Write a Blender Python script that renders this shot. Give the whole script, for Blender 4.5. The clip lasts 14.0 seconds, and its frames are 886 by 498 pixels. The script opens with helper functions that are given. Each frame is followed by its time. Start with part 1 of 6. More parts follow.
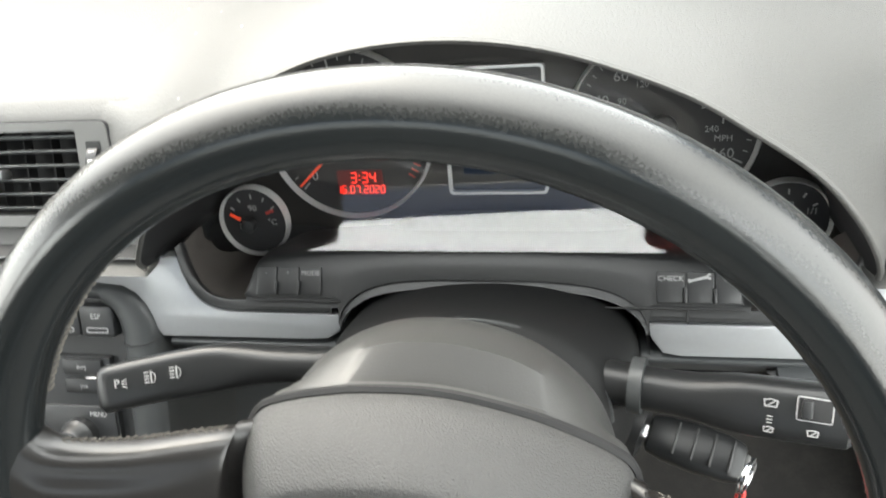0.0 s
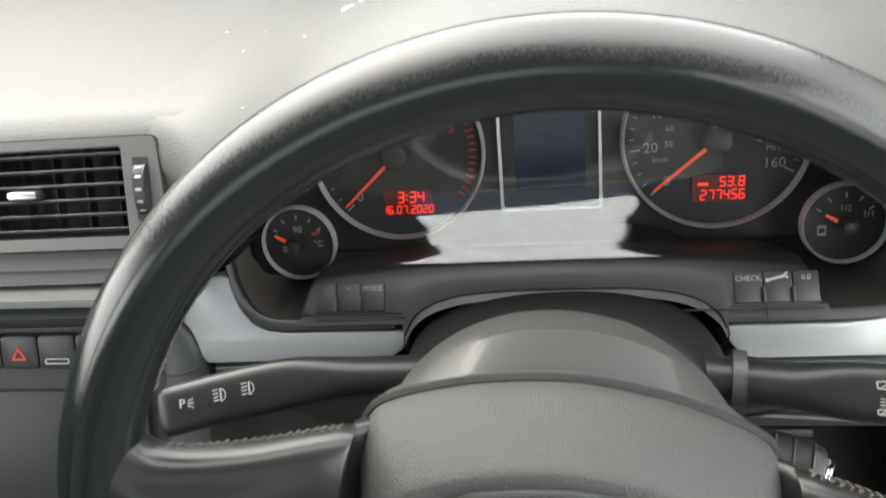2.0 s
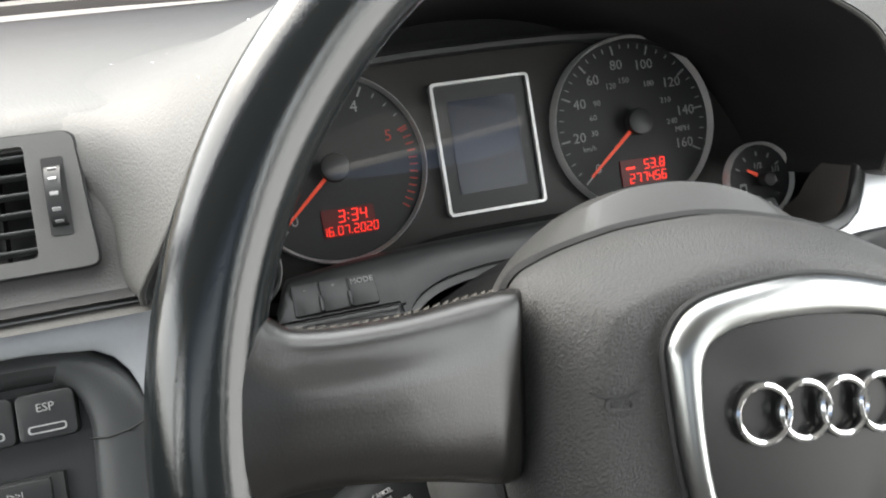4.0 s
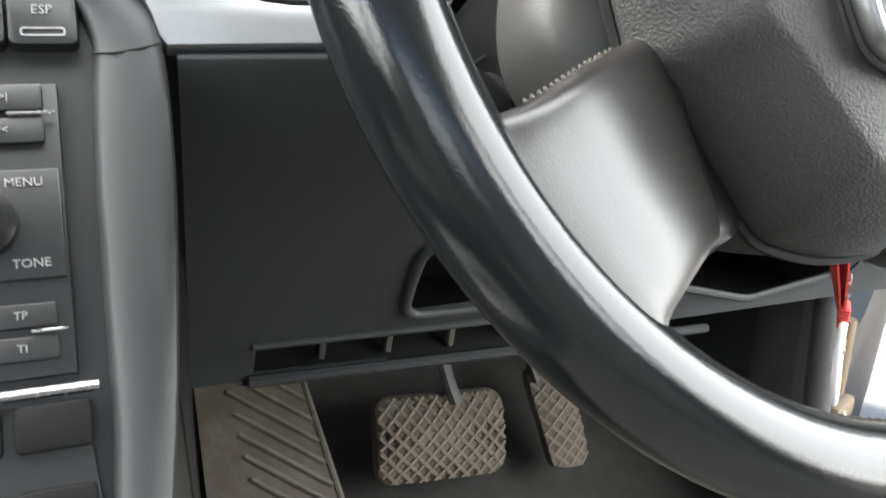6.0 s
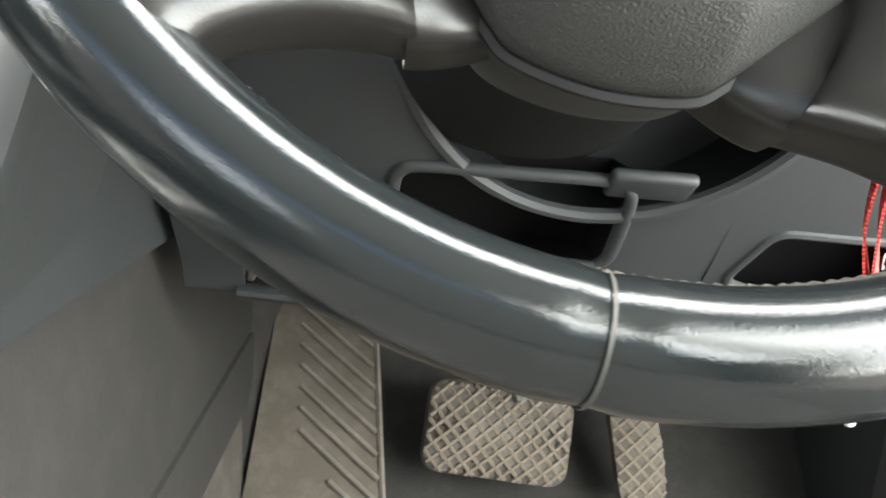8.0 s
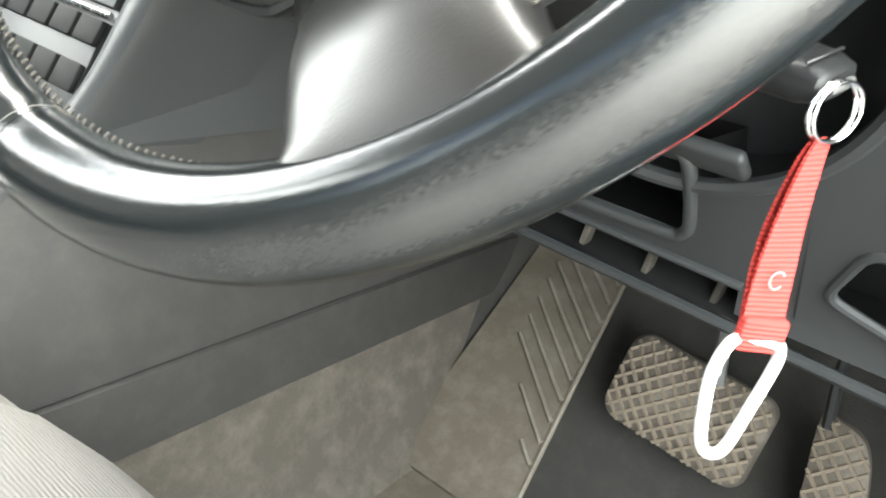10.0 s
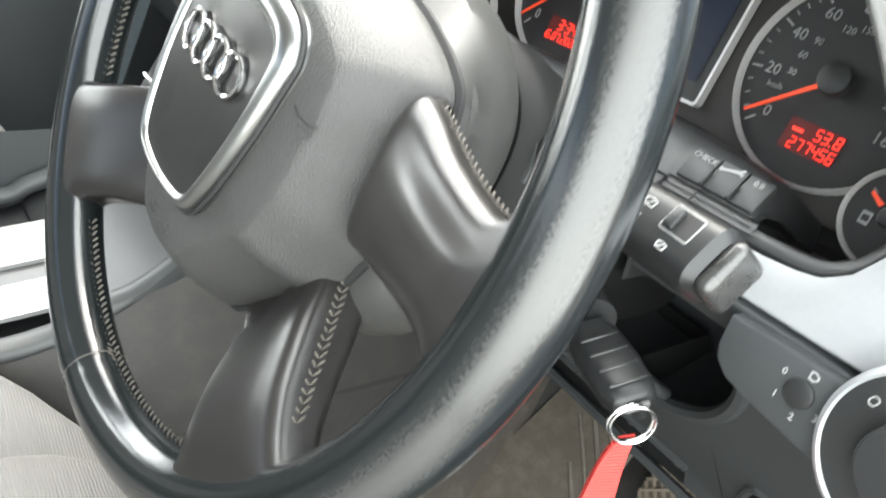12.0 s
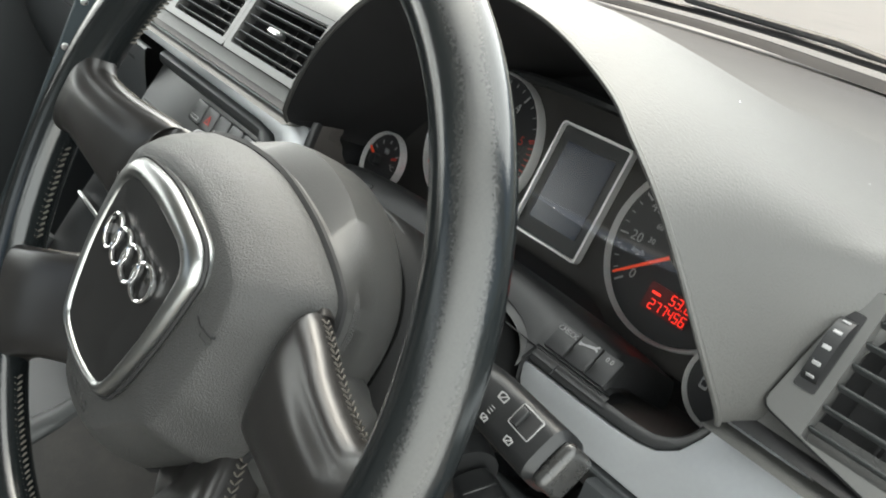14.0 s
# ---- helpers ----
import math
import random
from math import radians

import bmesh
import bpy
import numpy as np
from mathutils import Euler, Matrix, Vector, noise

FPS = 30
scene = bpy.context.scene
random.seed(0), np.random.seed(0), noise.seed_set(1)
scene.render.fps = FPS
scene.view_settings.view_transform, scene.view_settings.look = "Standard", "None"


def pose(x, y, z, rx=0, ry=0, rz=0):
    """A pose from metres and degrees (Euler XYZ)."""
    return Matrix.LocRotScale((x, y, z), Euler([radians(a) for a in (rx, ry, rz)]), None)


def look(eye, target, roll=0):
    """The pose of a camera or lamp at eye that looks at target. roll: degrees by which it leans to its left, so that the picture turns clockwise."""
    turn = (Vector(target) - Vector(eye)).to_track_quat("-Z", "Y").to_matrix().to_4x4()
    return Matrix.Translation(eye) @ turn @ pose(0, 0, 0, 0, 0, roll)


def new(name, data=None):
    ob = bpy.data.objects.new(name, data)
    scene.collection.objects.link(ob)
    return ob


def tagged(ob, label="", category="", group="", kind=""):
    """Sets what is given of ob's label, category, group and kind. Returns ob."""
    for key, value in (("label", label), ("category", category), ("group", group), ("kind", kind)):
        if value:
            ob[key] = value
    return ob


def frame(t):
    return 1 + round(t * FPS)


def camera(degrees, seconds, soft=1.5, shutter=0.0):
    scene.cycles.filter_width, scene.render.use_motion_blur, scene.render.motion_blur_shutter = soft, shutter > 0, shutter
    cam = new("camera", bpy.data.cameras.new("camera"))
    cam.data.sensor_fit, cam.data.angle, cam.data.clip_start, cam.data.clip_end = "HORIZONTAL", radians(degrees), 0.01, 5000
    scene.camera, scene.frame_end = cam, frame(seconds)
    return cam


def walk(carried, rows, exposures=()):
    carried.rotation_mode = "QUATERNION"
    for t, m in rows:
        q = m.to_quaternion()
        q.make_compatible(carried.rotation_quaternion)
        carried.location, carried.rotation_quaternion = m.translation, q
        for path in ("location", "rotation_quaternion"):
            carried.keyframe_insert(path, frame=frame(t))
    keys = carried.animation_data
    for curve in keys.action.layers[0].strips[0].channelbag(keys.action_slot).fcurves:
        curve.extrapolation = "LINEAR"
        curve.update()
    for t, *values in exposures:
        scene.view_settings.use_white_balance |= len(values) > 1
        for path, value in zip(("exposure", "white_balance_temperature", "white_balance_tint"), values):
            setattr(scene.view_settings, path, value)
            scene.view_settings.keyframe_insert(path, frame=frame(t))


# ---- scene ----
from mathutils.bvhtree import BVHTree

cam = camera(58.5, 14.0, soft=1.8, shutter=0.33)
PATH = [
    (0, (0.0844, -0.1344, 0.9112), (-0.0094, 0.1473, 0.6431), -12.19),
    (0.5, (0.0749, -0.1227, 0.9141), (-0.0209, 0.1713, 0.6604), -15.96),
    (1, (0.0550, -0.1147, 0.9139), (-0.0303, 0.1860, 0.6643), -15.03),
    (1.5, (0.0307, -0.1289, 0.9108), (-0.0460, 0.1754, 0.6627), -12.33),
    (2, (0.0080, -0.1621, 0.8878), (-0.0518, 0.1496, 0.6444), -8.61),
    (2.2, (0.0070, -0.1772, 0.8730), (-0.0516, 0.1411, 0.6379), -8.30),
    (4.3, (-0.1642, -0.1833, 0.7417), (-0.0487, 0.1701, 0.5942), -4.10),
    (4.5, (-0.1710, -0.1827, 0.7246), (-0.0458, 0.1685, 0.5798), -3.78),
    (5, (-0.2092, -0.1858, 0.6766), (-0.0699, 0.1639, 0.5414), -2.71),
    (5.5, (-0.2230, -0.1931, 0.6185), (-0.0868, 0.1620, 0.4948), -0.31),
    (6, (-0.2146, -0.1987, 0.5863), (-0.0756, 0.1572, 0.4678), 1.16),
    (6.5, (-0.1940, -0.2073, 0.5587), (-0.0580, 0.1522, 0.4479), 3.58),
    (7, (-0.1600, -0.2172, 0.5342), (-0.0378, 0.1505, 0.4349), 3.43),
    (9.5, (0.1411, -0.1992, 0.5121), (-0.0402, 0.1310, 0.3778), 9.48),
    (10, (0.2043, -0.1686, 0.5463), (-0.0112, 0.1280, 0.3865), 9.55),
    (10.5, (0.2529, -0.1547, 0.6014), (0.0067, 0.0993, 0.4147), 9.51),
    (11, (0.2699, -0.1557, 0.6335), (0.0097, 0.0838, 0.4465), 9.57),
    (11.5, (0.2896, -0.1493, 0.6615), (0.0191, 0.0808, 0.4775), 9.80),
    (12, (0.3004, -0.1302, 0.7175), (0.0255, 0.0903, 0.5283), 10.71),
    (12.5, (0.3146, -0.1294, 0.7615), (0.0340, 0.0951, 0.5857), 11.51),
    (13, (0.3225, -0.1246, 0.7951), (0.0383, 0.1059, 0.6335), 11.69),
    (13.5, (0.3292, -0.1223, 0.8057), (0.0457, 0.1111, 0.6472), 11.71),
    (14, (0.3233, -0.1281, 0.7929), (0.0503, 0.1167, 0.6331), 12.10),
]
walk(cam, [(t, look(eye, target, roll)) for t, eye, target, roll in PATH],
     [(0.0, 1.40, 6800, 6), (0.6, 0.91, 6800, 6), (1.5, 0.72, 6800, 6), (2.1, 1.07, 6800, 6), (4.4, 1.10, 6720, 8), (5.0, 1.46, 6780, 8), (5.5, 1.83, 6720, 8), (6.0, 1.90, 6680, 8), (7.0, 2.36, 6960, 7), (9.5, 2.98, 6690, 3), (10.0, 2.61, 6780, 3), (10.6, 1.94, 6660, 4), (11.0, 1.92, 6660, 4), (11.5, 2.09, 6650, 4), (12.0, 1.98, 6640, 5), (12.5, 1.52, 6690, 4), (13.0, 1.08, 6720, 4), (13.5, 0.62, 6740, 4), (14.0, 0.76, 6760, 4)])

# ---- daylight ----
world = bpy.data.worlds.new("world")
scene.world = world
world.use_nodes = True
wn, wl = world.node_tree.nodes, world.node_tree.links
sky = wn.new("ShaderNodeTexSky")
sky.sky_type = "NISHITA"
sky.sun_disc = False
sky.sun_elevation, sky.sun_rotation = radians(54), radians(-50)
sky.air_density, sky.dust_density = 1.0, 5.0
wn["Background"].inputs["Strength"].default_value = 0.12
wl.new(sky.outputs["Color"], wn["Background"].inputs["Color"])
sun = new("sun", bpy.data.lights.new("sun", "SUN"))
sun.data.energy, sun.data.angle, sun.data.color = 1.0, radians(30), (1.0, 0.97, 0.94)
sun.matrix_world = look((-4.0, 3.4, 7.3), (0, 0, 0))


def opening_light(name, eye, target, w, h, watts):
    """Sky light that falls in through an open door or a window."""
    o = new(name, bpy.data.lights.new(name, "AREA"))
    o.data.shape, o.data.size, o.data.size_y, o.data.energy, o.data.color = "RECTANGLE", w, h, watts, (0.97, 0.99, 1.0)
    o.matrix_world = look(eye, target)
    return o


opening_light("door_opening_light", (0.52, -0.35, 0.74), (0.0, -0.25, 0.54), 1.15, 0.78, 9.6)
opening_light("side_window_light", (-1.17, -0.40, 0.88), (0.0, -0.25, 0.60), 1.6, 0.36, 6.5)
opening_light("windscreen_light", (-0.33, 0.24, 1.035), (-0.33, 0.068, 0.675), 1.36, 0.66, 11.5)
opening_light("rear_window_light", (-0.35, -1.60, 1.02), (-0.25, 0.0, 0.62), 1.05, 0.36, 1.0)


# ---- materials ----
def material(name, color, rough=0.5, metal=0.0, grain=0.0, scale=300.0, vary=0.12, blotch=8.0, emit=None, strength=0.0, coat=0.0, dust=0.0, crease=0.0):
    """Paint with colour variation at two sizes and a fine relief."""
    m = bpy.data.materials.new(name)
    m.use_nodes = True
    nt = m.node_tree
    b = nt.nodes["Principled BSDF"]
    tc = nt.nodes.new("ShaderNodeTexCoord")
    n1 = nt.nodes.new("ShaderNodeTexNoise")
    n1.inputs["Scale"].default_value, n1.inputs["Detail"].default_value = blotch, 6
    n2 = nt.nodes.new("ShaderNodeTexNoise")
    n2.inputs["Scale"].default_value, n2.inputs["Detail"].default_value = scale, 3
    for n in (n1, n2):
        nt.links.new(tc.outputs["Object"], n.inputs["Vector"])
    mix = nt.nodes.new("ShaderNodeMix")
    mix.data_type = "RGBA"
    c = Vector(color)
    mix.inputs["A"].default_value = (*(c * (1 - vary)), 1)
    mix.inputs["B"].default_value = (*(c * (1 + vary)), 1)
    avg = nt.nodes.new("ShaderNodeMath")
    avg.operation = "MULTIPLY_ADD"
    avg.inputs[1].default_value, avg.inputs[2].default_value = 0.4, 0.0
    nt.links.new(n2.outputs["Fac"], avg.inputs[0])
    add = nt.nodes.new("ShaderNodeMath")
    add.operation = "MULTIPLY_ADD"
    add.inputs[1].default_value = 0.6
    nt.links.new(n1.outputs["Fac"], add.inputs[0])
    nt.links.new(avg.outputs[0], add.inputs[2])
    nt.links.new(add.outputs[0], mix.inputs["Factor"])
    col = mix.outputs["Result"]
    if dust > 0:
        n3 = nt.nodes.new("ShaderNodeTexNoise")
        n3.inputs["Scale"].default_value, n3.inputs["Detail"].default_value, n3.inputs["Roughness"].default_value = 35, 8, 0.7
        nt.links.new(tc.outputs["Object"], n3.inputs["Vector"])
        ramp = nt.nodes.new("ShaderNodeValToRGB")
        ramp.color_ramp.elements[0].position, ramp.color_ramp.elements[1].position = 0.45, 0.8
        ramp.color_ramp.elements[1].color = (dust, dust, dust, 1)
        nt.links.new(n3.outputs["Fac"], ramp.inputs[0])
        m2 = nt.nodes.new("ShaderNodeMix")
        m2.data_type = "RGBA"
        m2.inputs["B"].default_value = (0.30, 0.27, 0.23, 1)
        nt.links.new(ramp.outputs[0], m2.inputs["Factor"])
        nt.links.new(col, m2.inputs["A"])
        col = m2.outputs["Result"]
    nt.links.new(col, b.inputs["Base Color"])
    b.inputs["Roughness"].default_value, b.inputs["Metallic"].default_value = rough, metal
    b.inputs["Coat Weight"].default_value = coat
    rr = nt.nodes.new("ShaderNodeMapRange")
    rr.inputs["To Min"].default_value, rr.inputs["To Max"].default_value = max(rough - 0.08, 0.02), min(rough + 0.08, 1)
    nt.links.new(add.outputs[0], rr.inputs["Value"])
    nt.links.new(rr.outputs["Result"], b.inputs["Roughness"])
    if grain > 0:
        bump = nt.nodes.new("ShaderNodeBump")
        bump.inputs["Strength"].default_value, bump.inputs["Distance"].default_value = grain, 0.0006
        nt.links.new(n2.outputs["Fac"], bump.inputs["Height"])
        nt.links.new(bump.outputs["Normal"], b.inputs["Normal"])
    if crease > 0:
        n4 = nt.nodes.new("ShaderNodeTexNoise")
        n4.inputs["Scale"].default_value, n4.inputs["Detail"].default_value = 38, 1.5
        nt.links.new(tc.outputs["Object"], n4.inputs["Vector"])
        b2 = nt.nodes.new("ShaderNodeBump")
        b2.inputs["Strength"].default_value, b2.inputs["Distance"].default_value = crease, 0.004
        nt.links.new(n4.outputs["Fac"], b2.inputs["Height"])
        if grain > 0:
            nt.links.new(bump.outputs["Normal"], b2.inputs["Normal"])
        nt.links.new(b2.outputs["Normal"], b.inputs["Normal"])
    if emit:
        b.inputs["Emission Color"].default_value, b.inputs["Emission Strength"].default_value = (*emit, 1), strength
    return m


DASH = material("dash_soft_plastic", (0.050, 0.0495, 0.047), 0.52, grain=0.6, scale=800)
TRIM = material("grey_trim_plastic", (0.034, 0.0362, 0.0368), 0.42, grain=0.15, scale=900)
BLACK = material("black_plastic", (0.012, 0.0125, 0.013), 0.42, grain=0.12, scale=900)
LOWER = material("lower_dash_plastic", (0.030, 0.0325, 0.034), 0.5, grain=0.2, scale=800)
# near black for linings and joints, and for shade painted into hollows
DARK = material("near_black_lining", (0.005, 0.005, 0.0055), 0.7, grain=0.1, scale=900)
PAD = material("airbag_cover_plastic", (0.040, 0.0398, 0.0388), 0.42, grain=1.0, scale=1150)
SHELL = material("hub_shell_plastic", (0.034, 0.034, 0.0328), 0.45, grain=0.2, scale=1300)
RINGSILVER = material("gauge_ring_silver", (0.66, 0.66, 0.65), 0.32, 0.45)
WHITEMARK = material("white_mark", (0.85, 0.86, 0.88), 0.8)
SILVER = material("brushed_silver_trim", (0.34, 0.35, 0.36), 0.38, 0.5, scale=400)
CHROME = material("chrome", (0.75, 0.75, 0.75), 0.12, 1.0)
SATINPLATE = material("satin_gate_plate", (0.28, 0.28, 0.275), 0.38, 0.6, scale=300)
SATIN = material("satin_chrome", (0.6, 0.6, 0.6), 0.28, 1.0)
CARPET = material("carpet", (0.028, 0.026, 0.024), 0.95, grain=1.0, scale=600, vary=0.25, dust=0.07)
WORNCARPET = material("worn_brown_carpet", (0.066, 0.057, 0.047), 0.95, grain=0.9, scale=500, vary=0.3, dust=0.25)
MAT = material("rubber_mat", (0.092, 0.077, 0.059), 0.8, grain=0.4, scale=300, dust=0.30)
def woven(name, color, ribs, along="Z", wobble=1.0, depth=0.0008):
    """Cross-ribbed woven cloth."""
    m = material(name, color, 0.85, grain=0.5, scale=900)
    nt = m.node_tree
    tc, w, bp = nt.nodes.new("ShaderNodeTexCoord"), nt.nodes.new("ShaderNodeTexWave"), nt.nodes.new("ShaderNodeBump")
    w.bands_direction = along
    w.inputs["Scale"].default_value, w.inputs["Distortion"].default_value = ribs, wobble
    bp.inputs["Strength"].default_value, bp.inputs["Distance"].default_value = 0.7, depth
    nt.links.new(tc.outputs["Object"], w.inputs["Vector"])
    nt.links.new(w.outputs["Fac"], bp.inputs["Height"])
    nt.links.new(bp.outputs["Normal"], nt.nodes["Principled BSDF"].inputs["Normal"])
    return m


FABRIC = woven("seat_fabric", (0.085, 0.083, 0.080), 150, "Y", 2.5, 0.0006)
RED = woven("red_webbing", (0.50, 0.04, 0.033), 170)
ALU = material("aluminium", (0.70, 0.70, 0.69), 0.35, 0.9, scale=200)
NEEDLE = material("needle", (0.7, 0.06, 0.02), 0.5, emit=(1, 0.08, 0.02), strength=0.10)
LED = material("red_display", (0.3, 0.01, 0.01), 0.5, emit=(1.0, 0.03, 0.015), strength=0.9)
WHITE = material("white_print", (0.26, 0.26, 0.26), 0.6)
CLUSTER = material("instrument_panel_plastic", (0.030, 0.0280, 0.0262), 0.55, grain=0.15, scale=900)
SHELF = material("instrument_shelf", (0.046, 0.041, 0.037), 0.55, grain=0.15, scale=900)
FACE = material("gauge_face", (0.012, 0.012, 0.013), 0.6)
SCREEN = material("display_screen", (0.006, 0.013, 0.030), 0.22)
GROUND = material("pale_yard", (0.56, 0.545, 0.50), 0.9, grain=0.8, scale=60, vary=0.3, blotch=0.6)
BODY = material("headliner", (0.20, 0.195, 0.185), 0.9, grain=0.3, scale=600)
PAINT = material("dark_paint", (0.03, 0.032, 0.035), 0.25, coat=0.5)


GREYPRINT = material("grey_print", (0.25, 0.25, 0.25), 0.6)
REDPRINT = material("red_print", (0.35, 0.03, 0.02), 0.6)
LEDBACK = material("red_display_ground", (0.03, 0.002, 0.002), 0.5, emit=(1.0, 0.02, 0.01), strength=0.02)
SPOKELEATHER = material("spoke_leather", (0.0115, 0.0107, 0.0102), 0.30, grain=0.12, scale=1500, vary=0.35, crease=0.07)
SEAMLEATHER = material("seam_leather", (0.040, 0.038, 0.034), 0.55)
THREAD = material("thread", (0.060, 0.054, 0.045), 0.8, vary=0.4, scale=200)
BADGE = material("badge_dark_satin", (0.012, 0.012, 0.012), 0.30)
EMBOSS = material("embossed_plastic", (0.036, 0.036, 0.035), 0.5)
VENT = material("vent_frame_plastic", (0.07, 0.07, 0.068), 0.42, grain=0.15, scale=900)
STALK = material("stalk_plastic", (0.013, 0.0135, 0.014), 0.33, grain=0.12, scale=900)
STALKWORN = material("rubbed_plastic", (0.022, 0.022, 0.0215), 0.28, vary=0.6, blotch=160, grain=0.2, scale=700)
DUSTY = material("dusty_plastic", (0.035, 0.030, 0.025), 0.85, grain=0.3, scale=500, dust=0.5)
PEDAL = material("pedal_rubber", (0.075, 0.063, 0.051), 0.8, grain=0.4, scale=400, dust=0.5)
PEDALRIB = material("pedal_rib_worn", (0.17, 0.140, 0.108), 0.75, grain=0.4, scale=300, vary=0.4)
ARM = material("pedal_arm_steel", (0.13, 0.13, 0.128), 0.55, 0.6)
MATRIB = material("mat_rib", (0.14, 0.122, 0.098), 0.85, grain=0.5, scale=300, dust=0.6)
CRUMB = material("crumb", (0.62, 0.52, 0.36), 0.9, grain=0.5, scale=400)
TUNNEL = material("tunnel_plastic", (0.029, 0.0275, 0.026), 0.6, grain=0.25, scale=700, dust=0.06)
FABRICDARK = material("dark_fabric", (0.07, 0.07, 0.068), 0.95, grain=0.6, scale=900)
HINGE = material("greased_hinge_steel", (0.22, 0.165, 0.105), 0.55, 0.3, vary=0.4, dust=0.3)
WHITEPAINT = material("white_paint", (0.75, 0.75, 0.74), 0.35, grain=0.2, scale=200)
BRACKET = material("blued_steel", (0.035, 0.045, 0.050), 0.4, 0.5, vary=0.3)
TAG = material("yellowed_paper", (0.35, 0.28, 0.15), 0.9)


def glass_material():
    """Thin clear sheet: see-through, with a mirror gloss that grows towards the edge of sight."""
    m = bpy.data.materials.new("thin_glass")
    m.use_nodes = True
    nt = m.node_tree
    nt.nodes.clear()
    out = nt.nodes.new("ShaderNodeOutputMaterial")
    mix = nt.nodes.new("ShaderNodeMixShader")
    tr = nt.nodes.new("ShaderNodeBsdfTransparent")
    gl = nt.nodes.new("ShaderNodeBsdfGlossy")
    gl.inputs["Roughness"].default_value = 0.03
    lw = nt.nodes.new("ShaderNodeLayerWeight")
    pw = nt.nodes.new("ShaderNodeMath")
    pw.operation = "POWER"
    pw.inputs[1].default_value = 5.0
    nt.links.new(lw.outputs["Facing"], pw.inputs[0])
    ml = nt.nodes.new("ShaderNodeMath")
    ml.operation = "MULTIPLY_ADD"
    ml.inputs[1].default_value, ml.inputs[2].default_value = 0.88, 0.08
    nt.links.new(pw.outputs[0], ml.inputs[0])
    nt.links.new(ml.outputs[0], mix.inputs[0])
    nt.links.new(tr.outputs[0], mix.inputs[1])
    nt.links.new(gl.outputs[0], mix.inputs[2])
    nt.links.new(mix.outputs[0], out.inputs[0])
    return m


GLASS = glass_material()
PANEL = material("matt_panel_plastic", (0.0065, 0.0067, 0.0068), 0.6, grain=0.15, scale=900)
SURROUND = material("satin_metal_surround", (0.28, 0.285, 0.28), 0.30, 1.0)
for dull, level in ((BADGE, 0.18), (PAD, 0.32), (PANEL, 0.16), (TRIM, 0.35), (STALK, 0.28), (LOWER, 0.4)):
    dull.node_tree.nodes["Principled BSDF"].inputs["Specular IOR Level"].default_value = level


